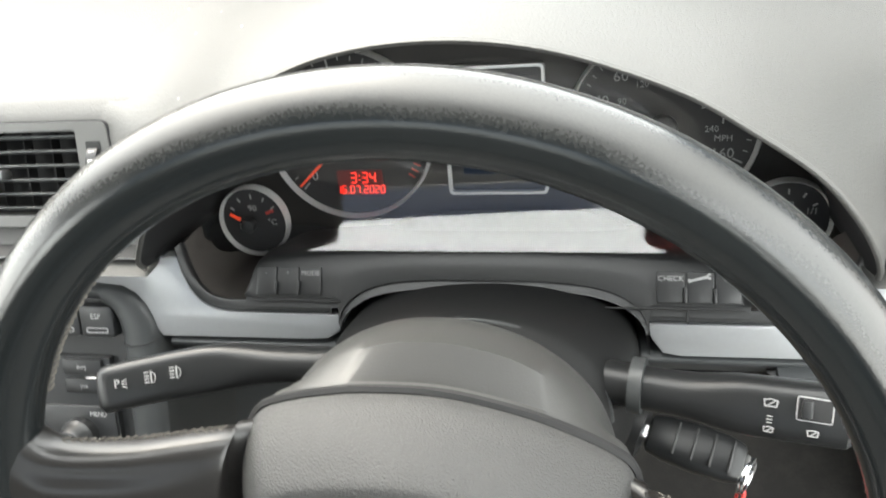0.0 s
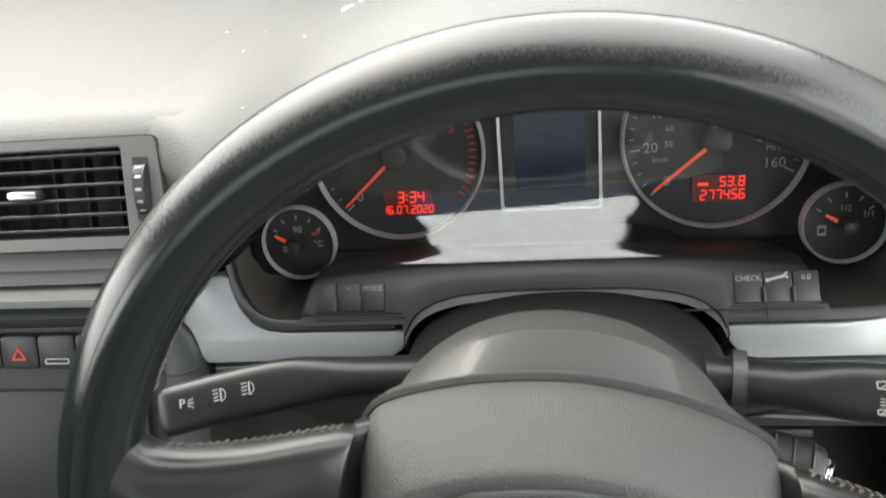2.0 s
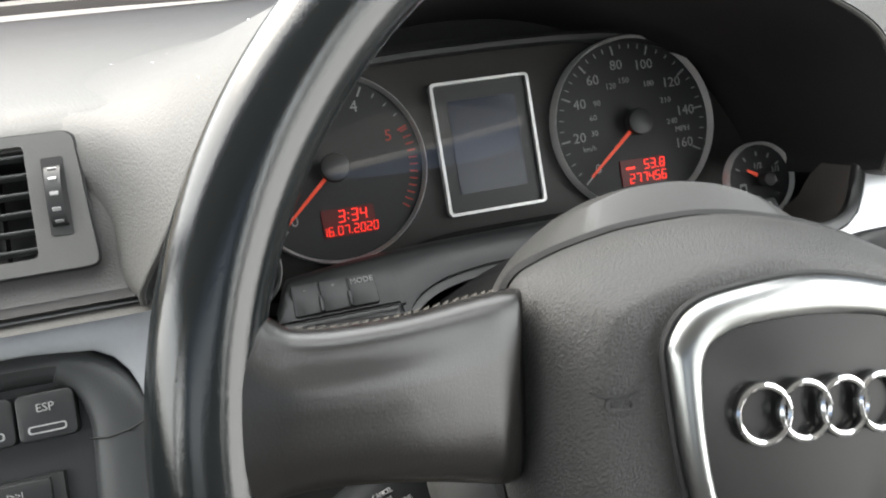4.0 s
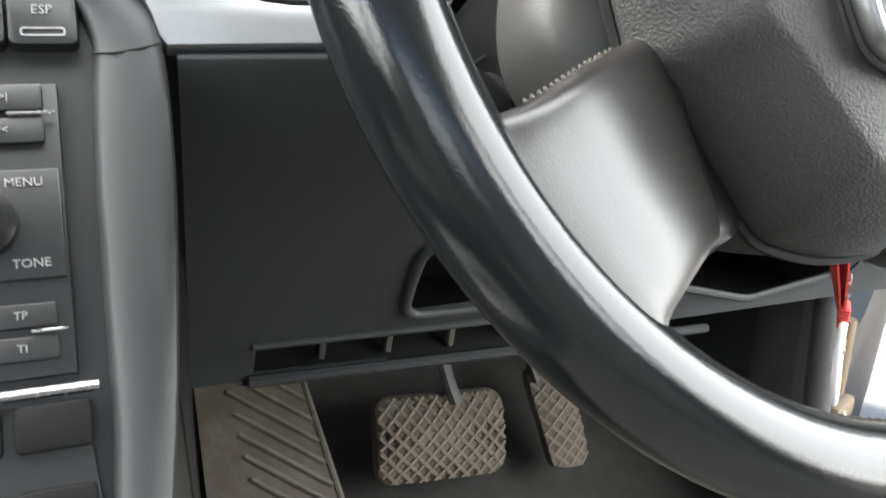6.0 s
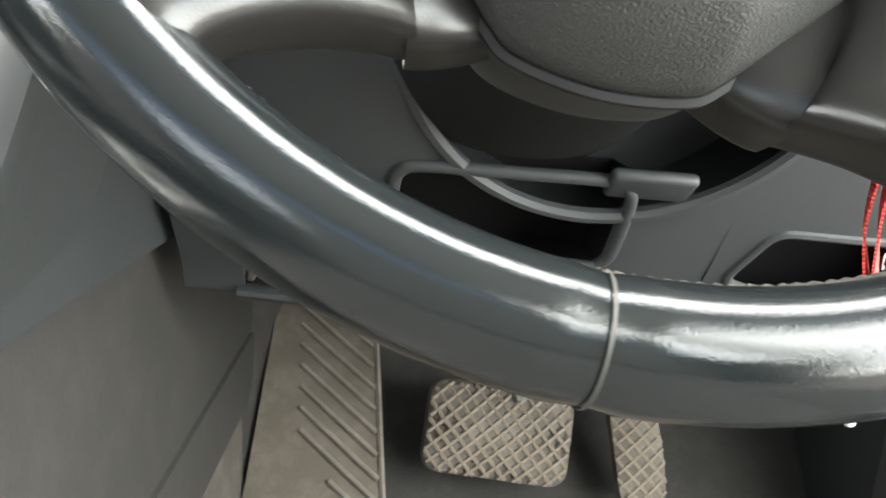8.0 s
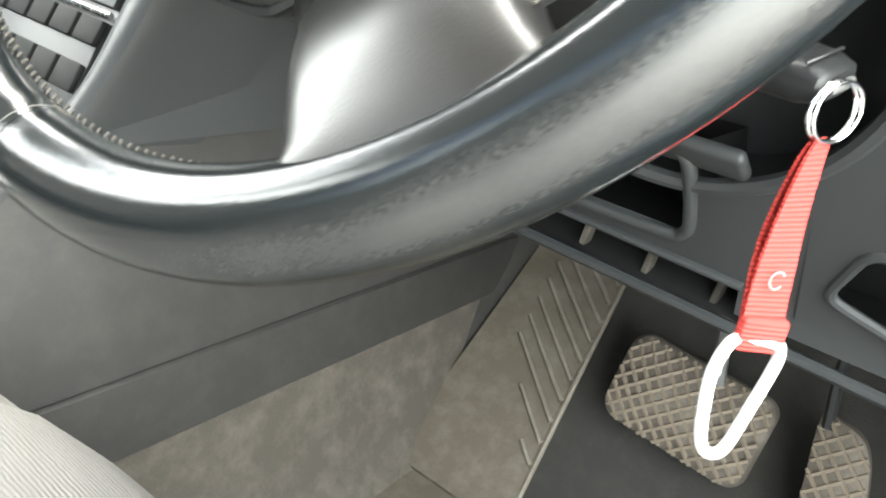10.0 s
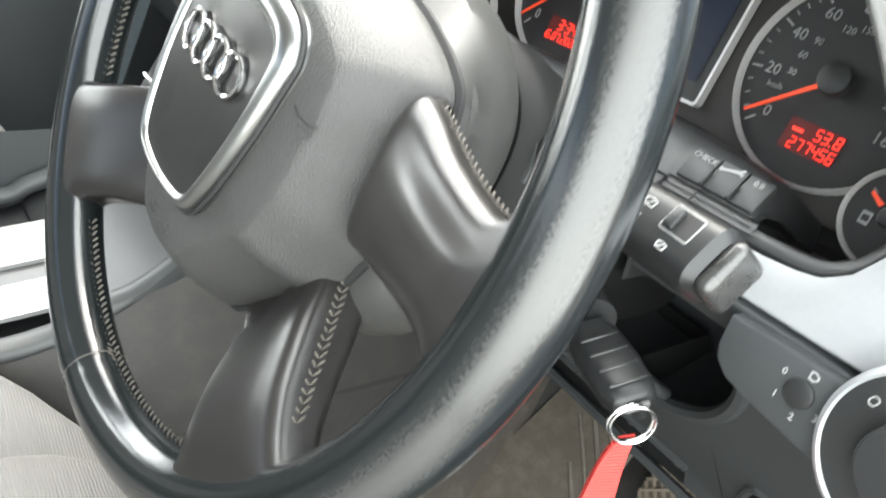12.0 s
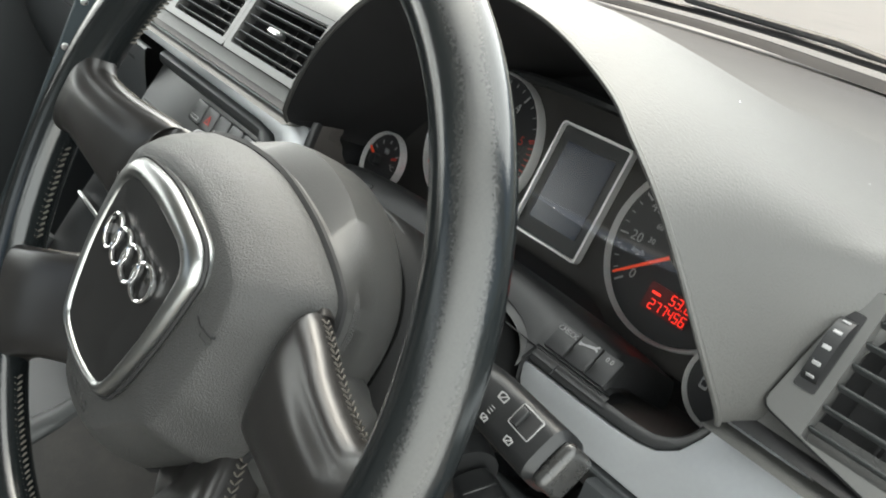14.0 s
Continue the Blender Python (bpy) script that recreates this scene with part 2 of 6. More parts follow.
def worn_leather(name, shine=0.11):
    """Black leather, glossy from use; rubbed matt patches and a painted sheen share one paler colour."""
    m = bpy.data.materials.new(name)
    m.use_nodes = True
    nt = m.node_tree
    b = nt.nodes["Principled BSDF"]
    tc = nt.nodes.new("ShaderNodeTexCoord")

    def noise_node(scale, detail, rough=0.6):
        n = nt.nodes.new("ShaderNodeTexNoise")
        n.inputs["Scale"].default_value, n.inputs["Detail"].default_value, n.inputs["Roughness"].default_value = scale, detail, rough
        nt.links.new(tc.outputs["Object"], n.inputs["Vector"])
        return n
    big, mid, fine = noise_node(14, 3), noise_node(950, 4, 0.7), noise_node(1500, 2)
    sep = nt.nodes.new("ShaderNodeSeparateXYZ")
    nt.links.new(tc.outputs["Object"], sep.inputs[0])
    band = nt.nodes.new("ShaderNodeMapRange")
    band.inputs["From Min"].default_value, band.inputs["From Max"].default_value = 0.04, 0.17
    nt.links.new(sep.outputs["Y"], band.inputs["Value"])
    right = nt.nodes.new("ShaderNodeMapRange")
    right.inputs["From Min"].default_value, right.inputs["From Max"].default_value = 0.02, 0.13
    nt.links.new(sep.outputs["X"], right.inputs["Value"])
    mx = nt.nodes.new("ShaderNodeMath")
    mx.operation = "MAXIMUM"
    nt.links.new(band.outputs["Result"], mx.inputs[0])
    right_pale = nt.nodes.new("ShaderNodeMath")
    right_pale.operation = "MULTIPLY"
    right_pale.inputs[1].default_value = 0.95
    nt.links.new(right.outputs["Result"], right_pale.inputs[0])
    nt.links.new(right_pale.outputs[0], mx.inputs[1])
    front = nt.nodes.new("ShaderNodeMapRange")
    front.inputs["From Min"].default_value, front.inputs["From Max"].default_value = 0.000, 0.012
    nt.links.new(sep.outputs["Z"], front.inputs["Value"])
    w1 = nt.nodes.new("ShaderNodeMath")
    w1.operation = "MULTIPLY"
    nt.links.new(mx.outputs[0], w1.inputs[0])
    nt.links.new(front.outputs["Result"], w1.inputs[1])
    # paler on the tube's outer side: held wear, speckled border, plus painted sheen
    xx = nt.nodes.new("ShaderNodeVectorMath")
    xx.operation = "MULTIPLY"
    xx.inputs[1].default_value = (1, 1, 0)
    nt.links.new(tc.outputs["Object"], xx.inputs[0])
    ln = nt.nodes.new("ShaderNodeVectorMath")
    ln.operation = "LENGTH"
    nt.links.new(xx.outputs[0], ln.inputs[0])
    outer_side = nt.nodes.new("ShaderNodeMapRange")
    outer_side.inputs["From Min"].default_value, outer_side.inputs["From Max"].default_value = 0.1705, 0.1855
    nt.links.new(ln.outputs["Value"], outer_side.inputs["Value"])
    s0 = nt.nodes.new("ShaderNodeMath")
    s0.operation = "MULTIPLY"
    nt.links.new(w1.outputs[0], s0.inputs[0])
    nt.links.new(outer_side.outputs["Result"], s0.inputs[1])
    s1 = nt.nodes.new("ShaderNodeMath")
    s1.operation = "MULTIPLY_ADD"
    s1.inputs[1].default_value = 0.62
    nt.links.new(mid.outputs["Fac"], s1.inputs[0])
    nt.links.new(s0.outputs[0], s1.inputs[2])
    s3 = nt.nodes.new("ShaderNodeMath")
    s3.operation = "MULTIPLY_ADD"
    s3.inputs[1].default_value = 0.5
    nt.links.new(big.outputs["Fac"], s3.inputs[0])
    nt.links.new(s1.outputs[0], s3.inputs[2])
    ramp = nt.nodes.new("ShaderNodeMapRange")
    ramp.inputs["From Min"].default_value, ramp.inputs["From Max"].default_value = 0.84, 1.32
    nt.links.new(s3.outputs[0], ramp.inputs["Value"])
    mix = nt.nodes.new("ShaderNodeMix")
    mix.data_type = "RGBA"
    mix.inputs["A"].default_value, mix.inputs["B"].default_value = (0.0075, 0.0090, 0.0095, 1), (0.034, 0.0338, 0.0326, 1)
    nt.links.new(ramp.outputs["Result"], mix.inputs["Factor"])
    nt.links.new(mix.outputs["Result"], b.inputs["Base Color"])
    rr = nt.nodes.new("ShaderNodeMapRange")
    rr.inputs["To Min"].default_value, rr.inputs["To Max"].default_value = shine, 0.46
    nt.links.new(ramp.outputs["Result"], rr.inputs["Value"])
    nt.links.new(rr.outputs["Result"], b.inputs["Roughness"])
    bump = nt.nodes.new("ShaderNodeBump")
    bump.inputs["Strength"].default_value, bump.inputs["Distance"].default_value = 0.12, 0.0004
    nt.links.new(fine.outputs["Fac"], bump.inputs["Height"])
    dent = nt.nodes.new("ShaderNodeBump")
    dent.inputs["Strength"].default_value, dent.inputs["Distance"].default_value = 0.035, 0.003
    soft = noise_node(38, 1.5)
    nt.links.new(soft.outputs["Fac"], dent.inputs["Height"])
    nt.links.new(bump.outputs["Normal"], dent.inputs["Normal"])
    nt.links.new(dent.outputs["Normal"], b.inputs["Normal"])
    return m


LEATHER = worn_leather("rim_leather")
LEATHER.node_tree.nodes["Principled BSDF"].inputs["Specular IOR Level"].default_value = 0.5


# ---- builders ----
def thing(name, label, category, m=None, group="", kind=""):
    e = new(name)
    e.empty_display_size = 0.02
    if m is not None:
        e.matrix_world = m
    return tagged(e, label, category, group, kind)


def part(name, bm, mat, parent=None, label="", smooth=True):
    """One mesh object; under a parent, in the parent's own space."""
    bmesh.ops.recalc_face_normals(bm, faces=bm.faces)
    me = bpy.data.meshes.new(name)
    bm.to_mesh(me)
    bm.free()
    me.materials.append(mat)
    if smooth:
        for p in me.polygons:
            p.use_smooth = True
        try:
            me.set_sharp_from_angle(angle=radians(38))
        except AttributeError:
            pass
    ob = new(name, me)
    if parent is not None:
        ob.parent = parent
    if label:
        ob["label"] = label
    return ob


def solo(name, bm, mat, label, category, kind="", group="", smooth=True):
    return tagged(part(name, bm, mat, smooth=smooth), label, category, group, kind)


def spline(pts, n, closed=False):
    """Catmull-Rom through the points."""
    pts = [Vector(p) for p in pts]
    k, out = len(pts), []
    seg = k if closed else k - 1
    for i in range(seg):
        def at(j):
            return pts[j % k] if closed else pts[min(max(j, 0), k - 1)]
        p0, p1, p2, p3 = at(i - 1), at(i), at(i + 1), at(i + 2)
        for j in range(n):
            t = j / n
            out.append(0.5 * (2 * p1 + (p2 - p0) * t + (2 * p0 - 5 * p1 + 4 * p2 - p3) * t * t + (3 * p1 - p0 - 3 * p2 + p3) * t ** 3))
    if not closed:
        out.append(pts[-1])
    return out


def skin(rows, closed_u=False, closed_v=False, cap=False):
    """A surface through rows of points, all of one length."""
    bm = bmesh.new()
    vs = [[bm.verts.new(p) for p in r] for r in rows]
    nr, nc = len(vs), len(vs[0])
    for i in range(nr if closed_v else nr - 1):
        for j in range(nc if closed_u else nc - 1):
            a, b, c, d = vs[i][j], vs[i][(j + 1) % nc], vs[(i + 1) % nr][(j + 1) % nc], vs[(i + 1) % nr][j]
            bm.faces.new((a, b, c, d))
    if cap and closed_u and not closed_v:
        bm.faces.new(vs[0])
        bm.faces.new(vs[-1])
    return bm


def thick(bm, t):
    bmesh.ops.recalc_face_normals(bm, faces=bm.faces)
    bmesh.ops.solidify(bm, geom=list(bm.faces), thickness=t)
    return bm


def moved(bm, m):
    bmesh.ops.transform(bm, matrix=m, verts=bm.verts)
    return bm


def rbox(sx, sy, sz, m=None, bevel=0.003, segs=2):
    bm = bmesh.new()
    bmesh.ops.create_cube(bm, size=1)
    bmesh.ops.scale(bm, vec=(sx, sy, sz), verts=bm.verts)
    if bevel > 0:
        bmesh.ops.bevel(bm, geom=list(bm.edges), offset=min(bevel, min(sx, sy, sz) * 0.45), segments=segs, affect="EDGES", profile=0.5)
    return moved(bm, m) if m is not None else bm


def plate(outline, depth, m=None, bevel=0.0, segs=2):
    """A flat plate: the outline in x, y; its front at z = 0 and its back at -depth."""
    bm = bmesh.new()
    vs = [bm.verts.new((p[0], p[1], 0)) for p in outline]
    f = bm.faces.new(vs)
    r = bmesh.ops.extrude_face_region(bm, geom=[f])
    bmesh.ops.translate(bm, vec=(0, 0, -depth), verts=[v for v in r["geom"] if isinstance(v, bmesh.types.BMVert)])
    if bevel > 0:
        es = [e for e in bm.edges if all(abs(v.co.z) < 1e-6 for v in e.verts)]
        bmesh.ops.bevel(bm, geom=es, offset=bevel, segments=segs, affect="EDGES", profile=0.5)
    return moved(bm, m) if m is not None else bm


def rounded(w, h, r, n=5, cx=0.0, cy=0.0):
    """The outline of a rounded rectangle."""
    out = []
    for sx, sy, a0 in ((1, 1, 0), (-1, 1, 90), (-1, -1, 180), (1, -1, 270)):
        for i in range(n + 1):
            a = radians(a0 + 90 * i / n)
            out.append((cx + sx * (w / 2 - r) + r * math.cos(a), cy + sy * (h / 2 - r) + r * math.sin(a)))
    return out


def frame_plate(outer, inner, depth, m=None):
    """A plate with a hole; both outlines have the same count of points."""
    n = len(outer)
    rows = [[(p[0], p[1], 0) for p in inner], [(p[0], p[1], 0) for p in outer], [(p[0], p[1], -depth) for p in outer], [(p[0], p[1], -depth) for p in inner]]
    bm = skin(rows, closed_u=True, closed_v=True)
    return moved(bm, m) if m is not None else bm


def tube(path, radius, n=10, closed=False, squash=1.0):
    """A round bar along a path; the radius may be a list."""
    pts = [Vector(p) for p in path]
    k = len(pts)
    rows, up = [], Vector((0.123, 0.456, 0.88)).normalized()
    prev = None
    for i, p in enumerate(pts):
        d = (pts[(i + 1) % k] - pts[i - 1]) if closed else (pts[min(i + 1, k - 1)] - pts[max(i - 1, 0)])
        d.normalize()
        a = up.cross(d) if prev is None else prev - d * prev.dot(d)
        a.normalize()
        prev = a
        b = d.cross(a)
        r = radius[i] if isinstance(radius, (list, tuple)) else radius
        rows.append([p + a * (r * math.cos(2 * math.pi * j / n)) + b * (r * squash * math.sin(2 * math.pi * j / n)) for j in range(n)])
    return skin(rows, closed_u=True, closed_v=closed, cap=True)


def ring(radius, tube_r, m=None, n=48, k=8):
    bm = skin([[((radius + tube_r * math.cos(2 * math.pi * j / k)) * math.cos(2 * math.pi * i / n), (radius + tube_r * math.cos(2 * math.pi * j / k)) * math.sin(2 * math.pi * i / n), tube_r * math.sin(2 * math.pi * j / k)) for j in range(k)] for i in range(n)], True, True)
    return moved(bm, m) if m is not None else bm


def disc(radius, depth, m=None, n=48, bevel=0.0):
    return plate([(radius * math.cos(2 * math.pi * i / n), radius * math.sin(2 * math.pi * i / n)) for i in range(n)], depth, m, bevel)


def leaned(x, y, z, k, turn=0.0):
    """A space on a panel that leans by k (metres ahead for each metre up): x right, y up along it, z out of it."""
    up = Vector((0, k, 1)).normalized()
    out = Vector((1, 0, 0)).cross(up)
    m = Matrix((Vector((1, 0, 0)), up, out)).transposed().to_4x4()
    return Matrix.Translation((x, y, z)) @ m @ Matrix.Rotation(radians(turn), 4, "Z")


def words(name, text, size, m, mat, parent, label="", depth=0.0002):
    c = bpy.data.curves.new(name, "FONT")
    c.body, c.size, c.align_x, c.align_y, c.extrude, c.resolution_u = text, size, "CENTER", "CENTER", depth, 2
    tmp = bpy.data.objects.new("tmp", c)
    me = bpy.data.meshes.new_from_object(tmp)
    bpy.data.objects.remove(tmp)
    bpy.data.curves.remove(c)
    me.name = name
    me.materials.clear()
    me.materials.append(mat)
    ob = new(name, me)
    ob.parent = parent
    ob.matrix_local = m
    if label:
        ob["label"] = label
    return ob


# ---- dashboard: base surface, instrument hood, lining ----
def prof(pts, n=6):
    """A profile in y, z as a smooth list."""
    return [(p.x, p.y) for p in spline([(a, b, 0) for a, b in pts], n)]


def wide(profile, xs):
    return [[Vector((x, y, z)) for x in xs] for y, z in profile]


def steps(a, b, n):
    return [a + (b - a) * i / n for i in range(n + 1)]


dash = thing("dashboard", "grey grained soft plastic dashboard with an arched instrument hood", "dashboard", kind="structure")
quarter = [(0, 0.155, 0.755), (0.05, 0.153, 0.7505), (0.10, 0.150, 0.731), (0.128, 0.148, 0.710), (0.154, 0.147, 0.685), (0.172, 0.147, 0.662), (0.186, 0.148, 0.641), (0.1945, 0.150, 0.627), (0.196, 0.154, 0.6185)]
driver_side = [(0, 0.155, 0.755), (0.05, 0.152, 0.7495), (0.10, 0.145, 0.733), (0.130, 0.134, 0.719), (0.155, 0.128, 0.702), (0.173, 0.131, 0.678), (0.187, 0.139, 0.651), (0.1955, 0.150, 0.628), (0.197, 0.154, 0.6185)]
edge = spline([(-x, y, z) for x, y, z in reversed(quarter[1:])] + driver_side, 6)
feet = [(0, 0.50, 0.700), (0.08, 0.485, 0.700), (0.15, 0.44, 0.700), (0.205, 0.37, 0.699), (0.238, 0.29, 0.697), (0.243, 0.232, 0.693), (0.230, 0.206, 0.672), (0.214, 0.184, 0.634), (0.205, 0.172, 0.612)]
top_prof = prof([(0.150, 0.6165), (0.172, 0.617), (0.190, 0.648), (0.204, 0.674), (0.216, 0.690), (0.240, 0.697), (0.32, 0.700), (0.45, 0.700), (0.56, 0.699), (0.66, 0.698), (0.78, 0.695), (0.90, 0.688)], 6)


def settle(p):
    """Lays a point on the dash's base surface."""
    if p.y > 0.225:
        ys, zs = [q[0] for q in top_prof], [q[1] for q in top_prof]
        return Vector((p.x, p.y, float(np.interp(p.y, ys, zs)) - 0.0006))
    part_of = [q for q in top_prof if 0.17 < q[0] < 0.235]
    return Vector((p.x, float(np.interp(p.z, [q[1] for q in part_of], [q[0] for q in part_of])) + 0.0006, p.z))


foot = [settle(p) for p in spline([(-x, y, z) for x, y, z in reversed(feet[1:])] + feet, 6)]


def base_normal(q):
    """The direction in which the base surface faces at a foot of the hood."""
    f = min(max((q.y - 0.200) / 0.045, 0), 1)
    return Vector((0, -0.86, 0.5)).lerp(Vector((0, -0.02, 1)), f).normalized()


rows = []
for f in [0, 0.03, 0.07, 0.12] + steps(0.18, 1, 18):
    row = []
    for p, q in zip(edge, foot):
        out = Vector((p.x, 0, p.z - 0.62)).normalized()
        c = p + out * 0.02 + Vector((0, 0.055 + 0.03 * out.z, 0.004))
        lean_n = base_normal(q)
        d = p - q
        e = q + (d - lean_n * d.dot(lean_n)) * 0.42
        row.append(p * (1 - f) ** 3 + c * (3 * f * (1 - f) ** 2) + e * (3 * f * f * (1 - f)) + q * f ** 3)
    rows.append(row)
part("instrument_hood", skin(rows), DASH, dash)
hood_tree = BVHTree.FromPolygons([p for r in rows for p in r], [(i * len(edge) + j, i * len(edge) + j + 1, (i + 1) * len(edge) + j + 1, (i + 1) * len(edge) + j) for i in range(len(rows) - 1) for j in range(len(edge) - 1)])


def hood_z(x, y):
    """The hood's height over a place."""
    hit = hood_tree.ray_cast(Vector((x, y, 1.0)), Vector((0, 0, -1)))
    return hit[0].z if hit[0] is not None else 0.70


# rolled front edge of the hood
part("hood_edge", tube([p + Vector((0, 0.002, -0.001)) for p in edge], 0.0016, 8), DASH, dash)
bm = skin(wide(top_prof, steps(-1.08, 0.42, 250)))
hole = [(p.x * 0.76, 0.15 + (p.y - 0.15) * 0.80) for p in foot]


def inside(x, y, poly):
    hit = False
    for i in range(len(poly)):
        (x1, y1), (x2, y2) = poly[i - 1], poly[i]
        if (y1 > y) != (y2 > y) and x < (x2 - x1) * (y - y1) / (y2 - y1) + x1:
            hit = not hit
    return hit


def at_vent(c):
    """The openings of the vents in the fascia."""
    return c.y < 0.23 and 0.631 < c.z < 0.680 and (-0.363 < c.x < -0.2365 or -0.503 < c.x < -0.3765 or 0.2230 < c.x < 0.341)


bmesh.ops.delete(bm, geom=[f for f in bm.faces if inside(f.calc_center_median().x, f.calc_center_median().y, hole) or (abs(f.calc_center_median().x) < 0.19 and f.calc_center_median().y < 0.22) or at_vent(f.calc_center_median())], context="FACES")
part("top_pad", bm, DASH, dash)
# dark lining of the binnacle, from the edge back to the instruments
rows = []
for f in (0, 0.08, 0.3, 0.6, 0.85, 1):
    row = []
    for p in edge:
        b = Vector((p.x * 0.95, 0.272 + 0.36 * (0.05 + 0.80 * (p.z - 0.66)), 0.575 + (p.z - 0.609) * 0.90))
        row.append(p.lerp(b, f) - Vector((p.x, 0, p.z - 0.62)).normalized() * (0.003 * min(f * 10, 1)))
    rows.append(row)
part("near_black_lining", skin(rows), DARK, dash)
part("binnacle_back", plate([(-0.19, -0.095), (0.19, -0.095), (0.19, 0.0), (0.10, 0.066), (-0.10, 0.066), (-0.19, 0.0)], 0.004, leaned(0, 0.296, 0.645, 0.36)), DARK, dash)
# white scrawl over the hood's top, no word of it legible
scrawl = [(-0.104 + 0.0155 * k + 0.0035 * n, 0.272 - 0.0065 * k + 0.0122 * n) for n in range(5) for k in range(3) if (n, k) not in ((3, 2), (1, 2))]
scr_bm = bmesh.new()
for i, (x, y) in enumerate(scrawl):
    for k in range(2 + i % 2):
        a0, turn, size = 0.6 + 1.9 * math.sin(i * 2.3 + k * 1.7), 1.6 + 1.5 * math.sin(i * 1.3 + 2 * k), 0.0042 + 0.0012 * math.sin(i + k)
        px, py, line = x + 0.003 * math.sin(3.1 * k + i), y + 0.004 * math.cos(2.3 * k + i), []
        for q in range(7):
            an = a0 + turn * q / 6
            px, py = px + size * 0.36 * math.cos(an), py + size * 0.42 * math.sin(an)
            line.append(Vector((px, py, hood_z(px, py) + 0.0003)))
        t = tube(line, [0.0005 + 0.0004 * math.sin(math.pi * (q + 0.5) / 7) for q in range(7)], 5)
        me = bpy.data.meshes.new("tmp")
        t.to_mesh(me)
        t.free()
        scr_bm.from_mesh(me)
        bpy.data.meshes.remove(me)
solo("white_scrawl", scr_bm, WHITEMARK, "illegible white scrawl on the dashboard top", "marking", "stuff", smooth=False)

speck_bm = bmesh.new()
speck_rng = random.Random(5)
for k in range(34):
    x, y = speck_rng.uniform(-0.22, 0.22), speck_rng.uniform(0.18, 0.46)
    hit = hood_tree.ray_cast(Vector((x, y, 1.0)), Vector((0, 0, -1)))
    if hit[0] is None:
        continue
    r = speck_rng.uniform(0.0002, 0.0005)
    t = rbox(2 * r, 1.4 * r, r, Matrix.Translation(hit[0]) @ Matrix.Rotation(speck_rng.uniform(0, 3), 4, "Z"), 0)
    me = bpy.data.meshes.new("tmp")
    t.to_mesh(me)
    t.free()
    speck_bm.from_mesh(me)
    bpy.data.meshes.remove(me)
solo("dust_specks", speck_bm, WHITEMARK, "tiny white specks of dust on the dashboard", "dust", "stuff", smooth=False)

# ---- instrument cluster ----
CL = leaned(0.0035, 0.2605, 0.6350, 0.36)
cluster = thing("instrument_cluster", "dark instrument cluster with four silver ringed gauges and a screen", "instrument cluster", CL)
half = [(0, 0.058), (0.06, 0.057), (0.115, 0.050), (0.165, 0.012), (0.180, -0.012), (0.185, -0.04), (0.182, -0.062), (0.10, -0.066), (0, -0.066)]
part("face_panel", plate(half + [(-x, y) for x, y in reversed(half[1:-1])], 0.006, Matrix.Translation((0, 0, -0.004)), 0.002), CLUSTER, cluster)
part("panel_ridge", tube(spline([(-0.19, -0.03, 0.02), (-0.165, 0.014, 0.012), (-0.115, 0.052, 0.0), (0, 0.060, -0.002), (0.115, 0.052, 0.0), (0.165, 0.014, 0.012), (0.19, -0.03, 0.02)], 6), 0.004, 8), BLACK, cluster)


def on(x, y, z=0.0, turn=0.0):
    return Matrix.Translation((x, y, z)) @ Matrix.Rotation(radians(turn), 4, "Z")


def bar(w, h, m, d=0.0004):
    return rbox(w, h, d, m, 0)


def gauge(name, cx, cy, cz, radius, label=""):
    g = part(name, disc(radius, 0.004, on(cx, cy, cz)), FACE, cluster, label)
    q = 1.0 if radius > 0.03 else 0.7
    bz = skin([[((radius + a) * math.cos(2 * math.pi * i / 64) + cx, (radius + a) * math.sin(2 * math.pi * i / 64) + cy, cz + b) for i in range(64)] for a, b in ((-0.0005, 0), (0.0000, 0.004 * q), (0.0008 * q, 0.0056 * q), (0.0017 * q, 0.004 * q), (0.0020 * q, -0.003))], True)
    part("bezel", bz, RINGSILVER, g, "satin silver gauge ring")
    return g


def ticks(g, cx, cy, cz, r0, r1, angles, w, mat):
    for a in angles:
        rm = (r0 + r1) / 2
        part("tick", bar(r1 - r0, w, on(cx + rm * math.cos(radians(a)), cy + rm * math.sin(radians(a)), cz + 0.0004, a)), mat, g, smooth=False)


def needle(g, cx, cy, cz, length, angle, w=0.0022):
    o = plate([(0.007, -w / 2), (length, -w * 0.3), (length, w * 0.3), (0.007, w / 2)], 0.001)
    part("needle", moved(o, on(cx, cy, cz + 0.008, angle)), NEEDLE, g, "orange red pointer")
    part("hub_cap", disc(0.0085 if length > 0.03 else 0.0045, 0.006, on(cx, cy, cz + 0.012), 24, 0.0015), BLACK, g)


SEGMENTS = {"0": "abcdef", "1": "bc", "2": "abged", "3": "abgcd", "4": "fgbc", "5": "afgcd", "6": "afgedc", "7": "abc", "8": "abcdefg", "9": "abfgcd"}


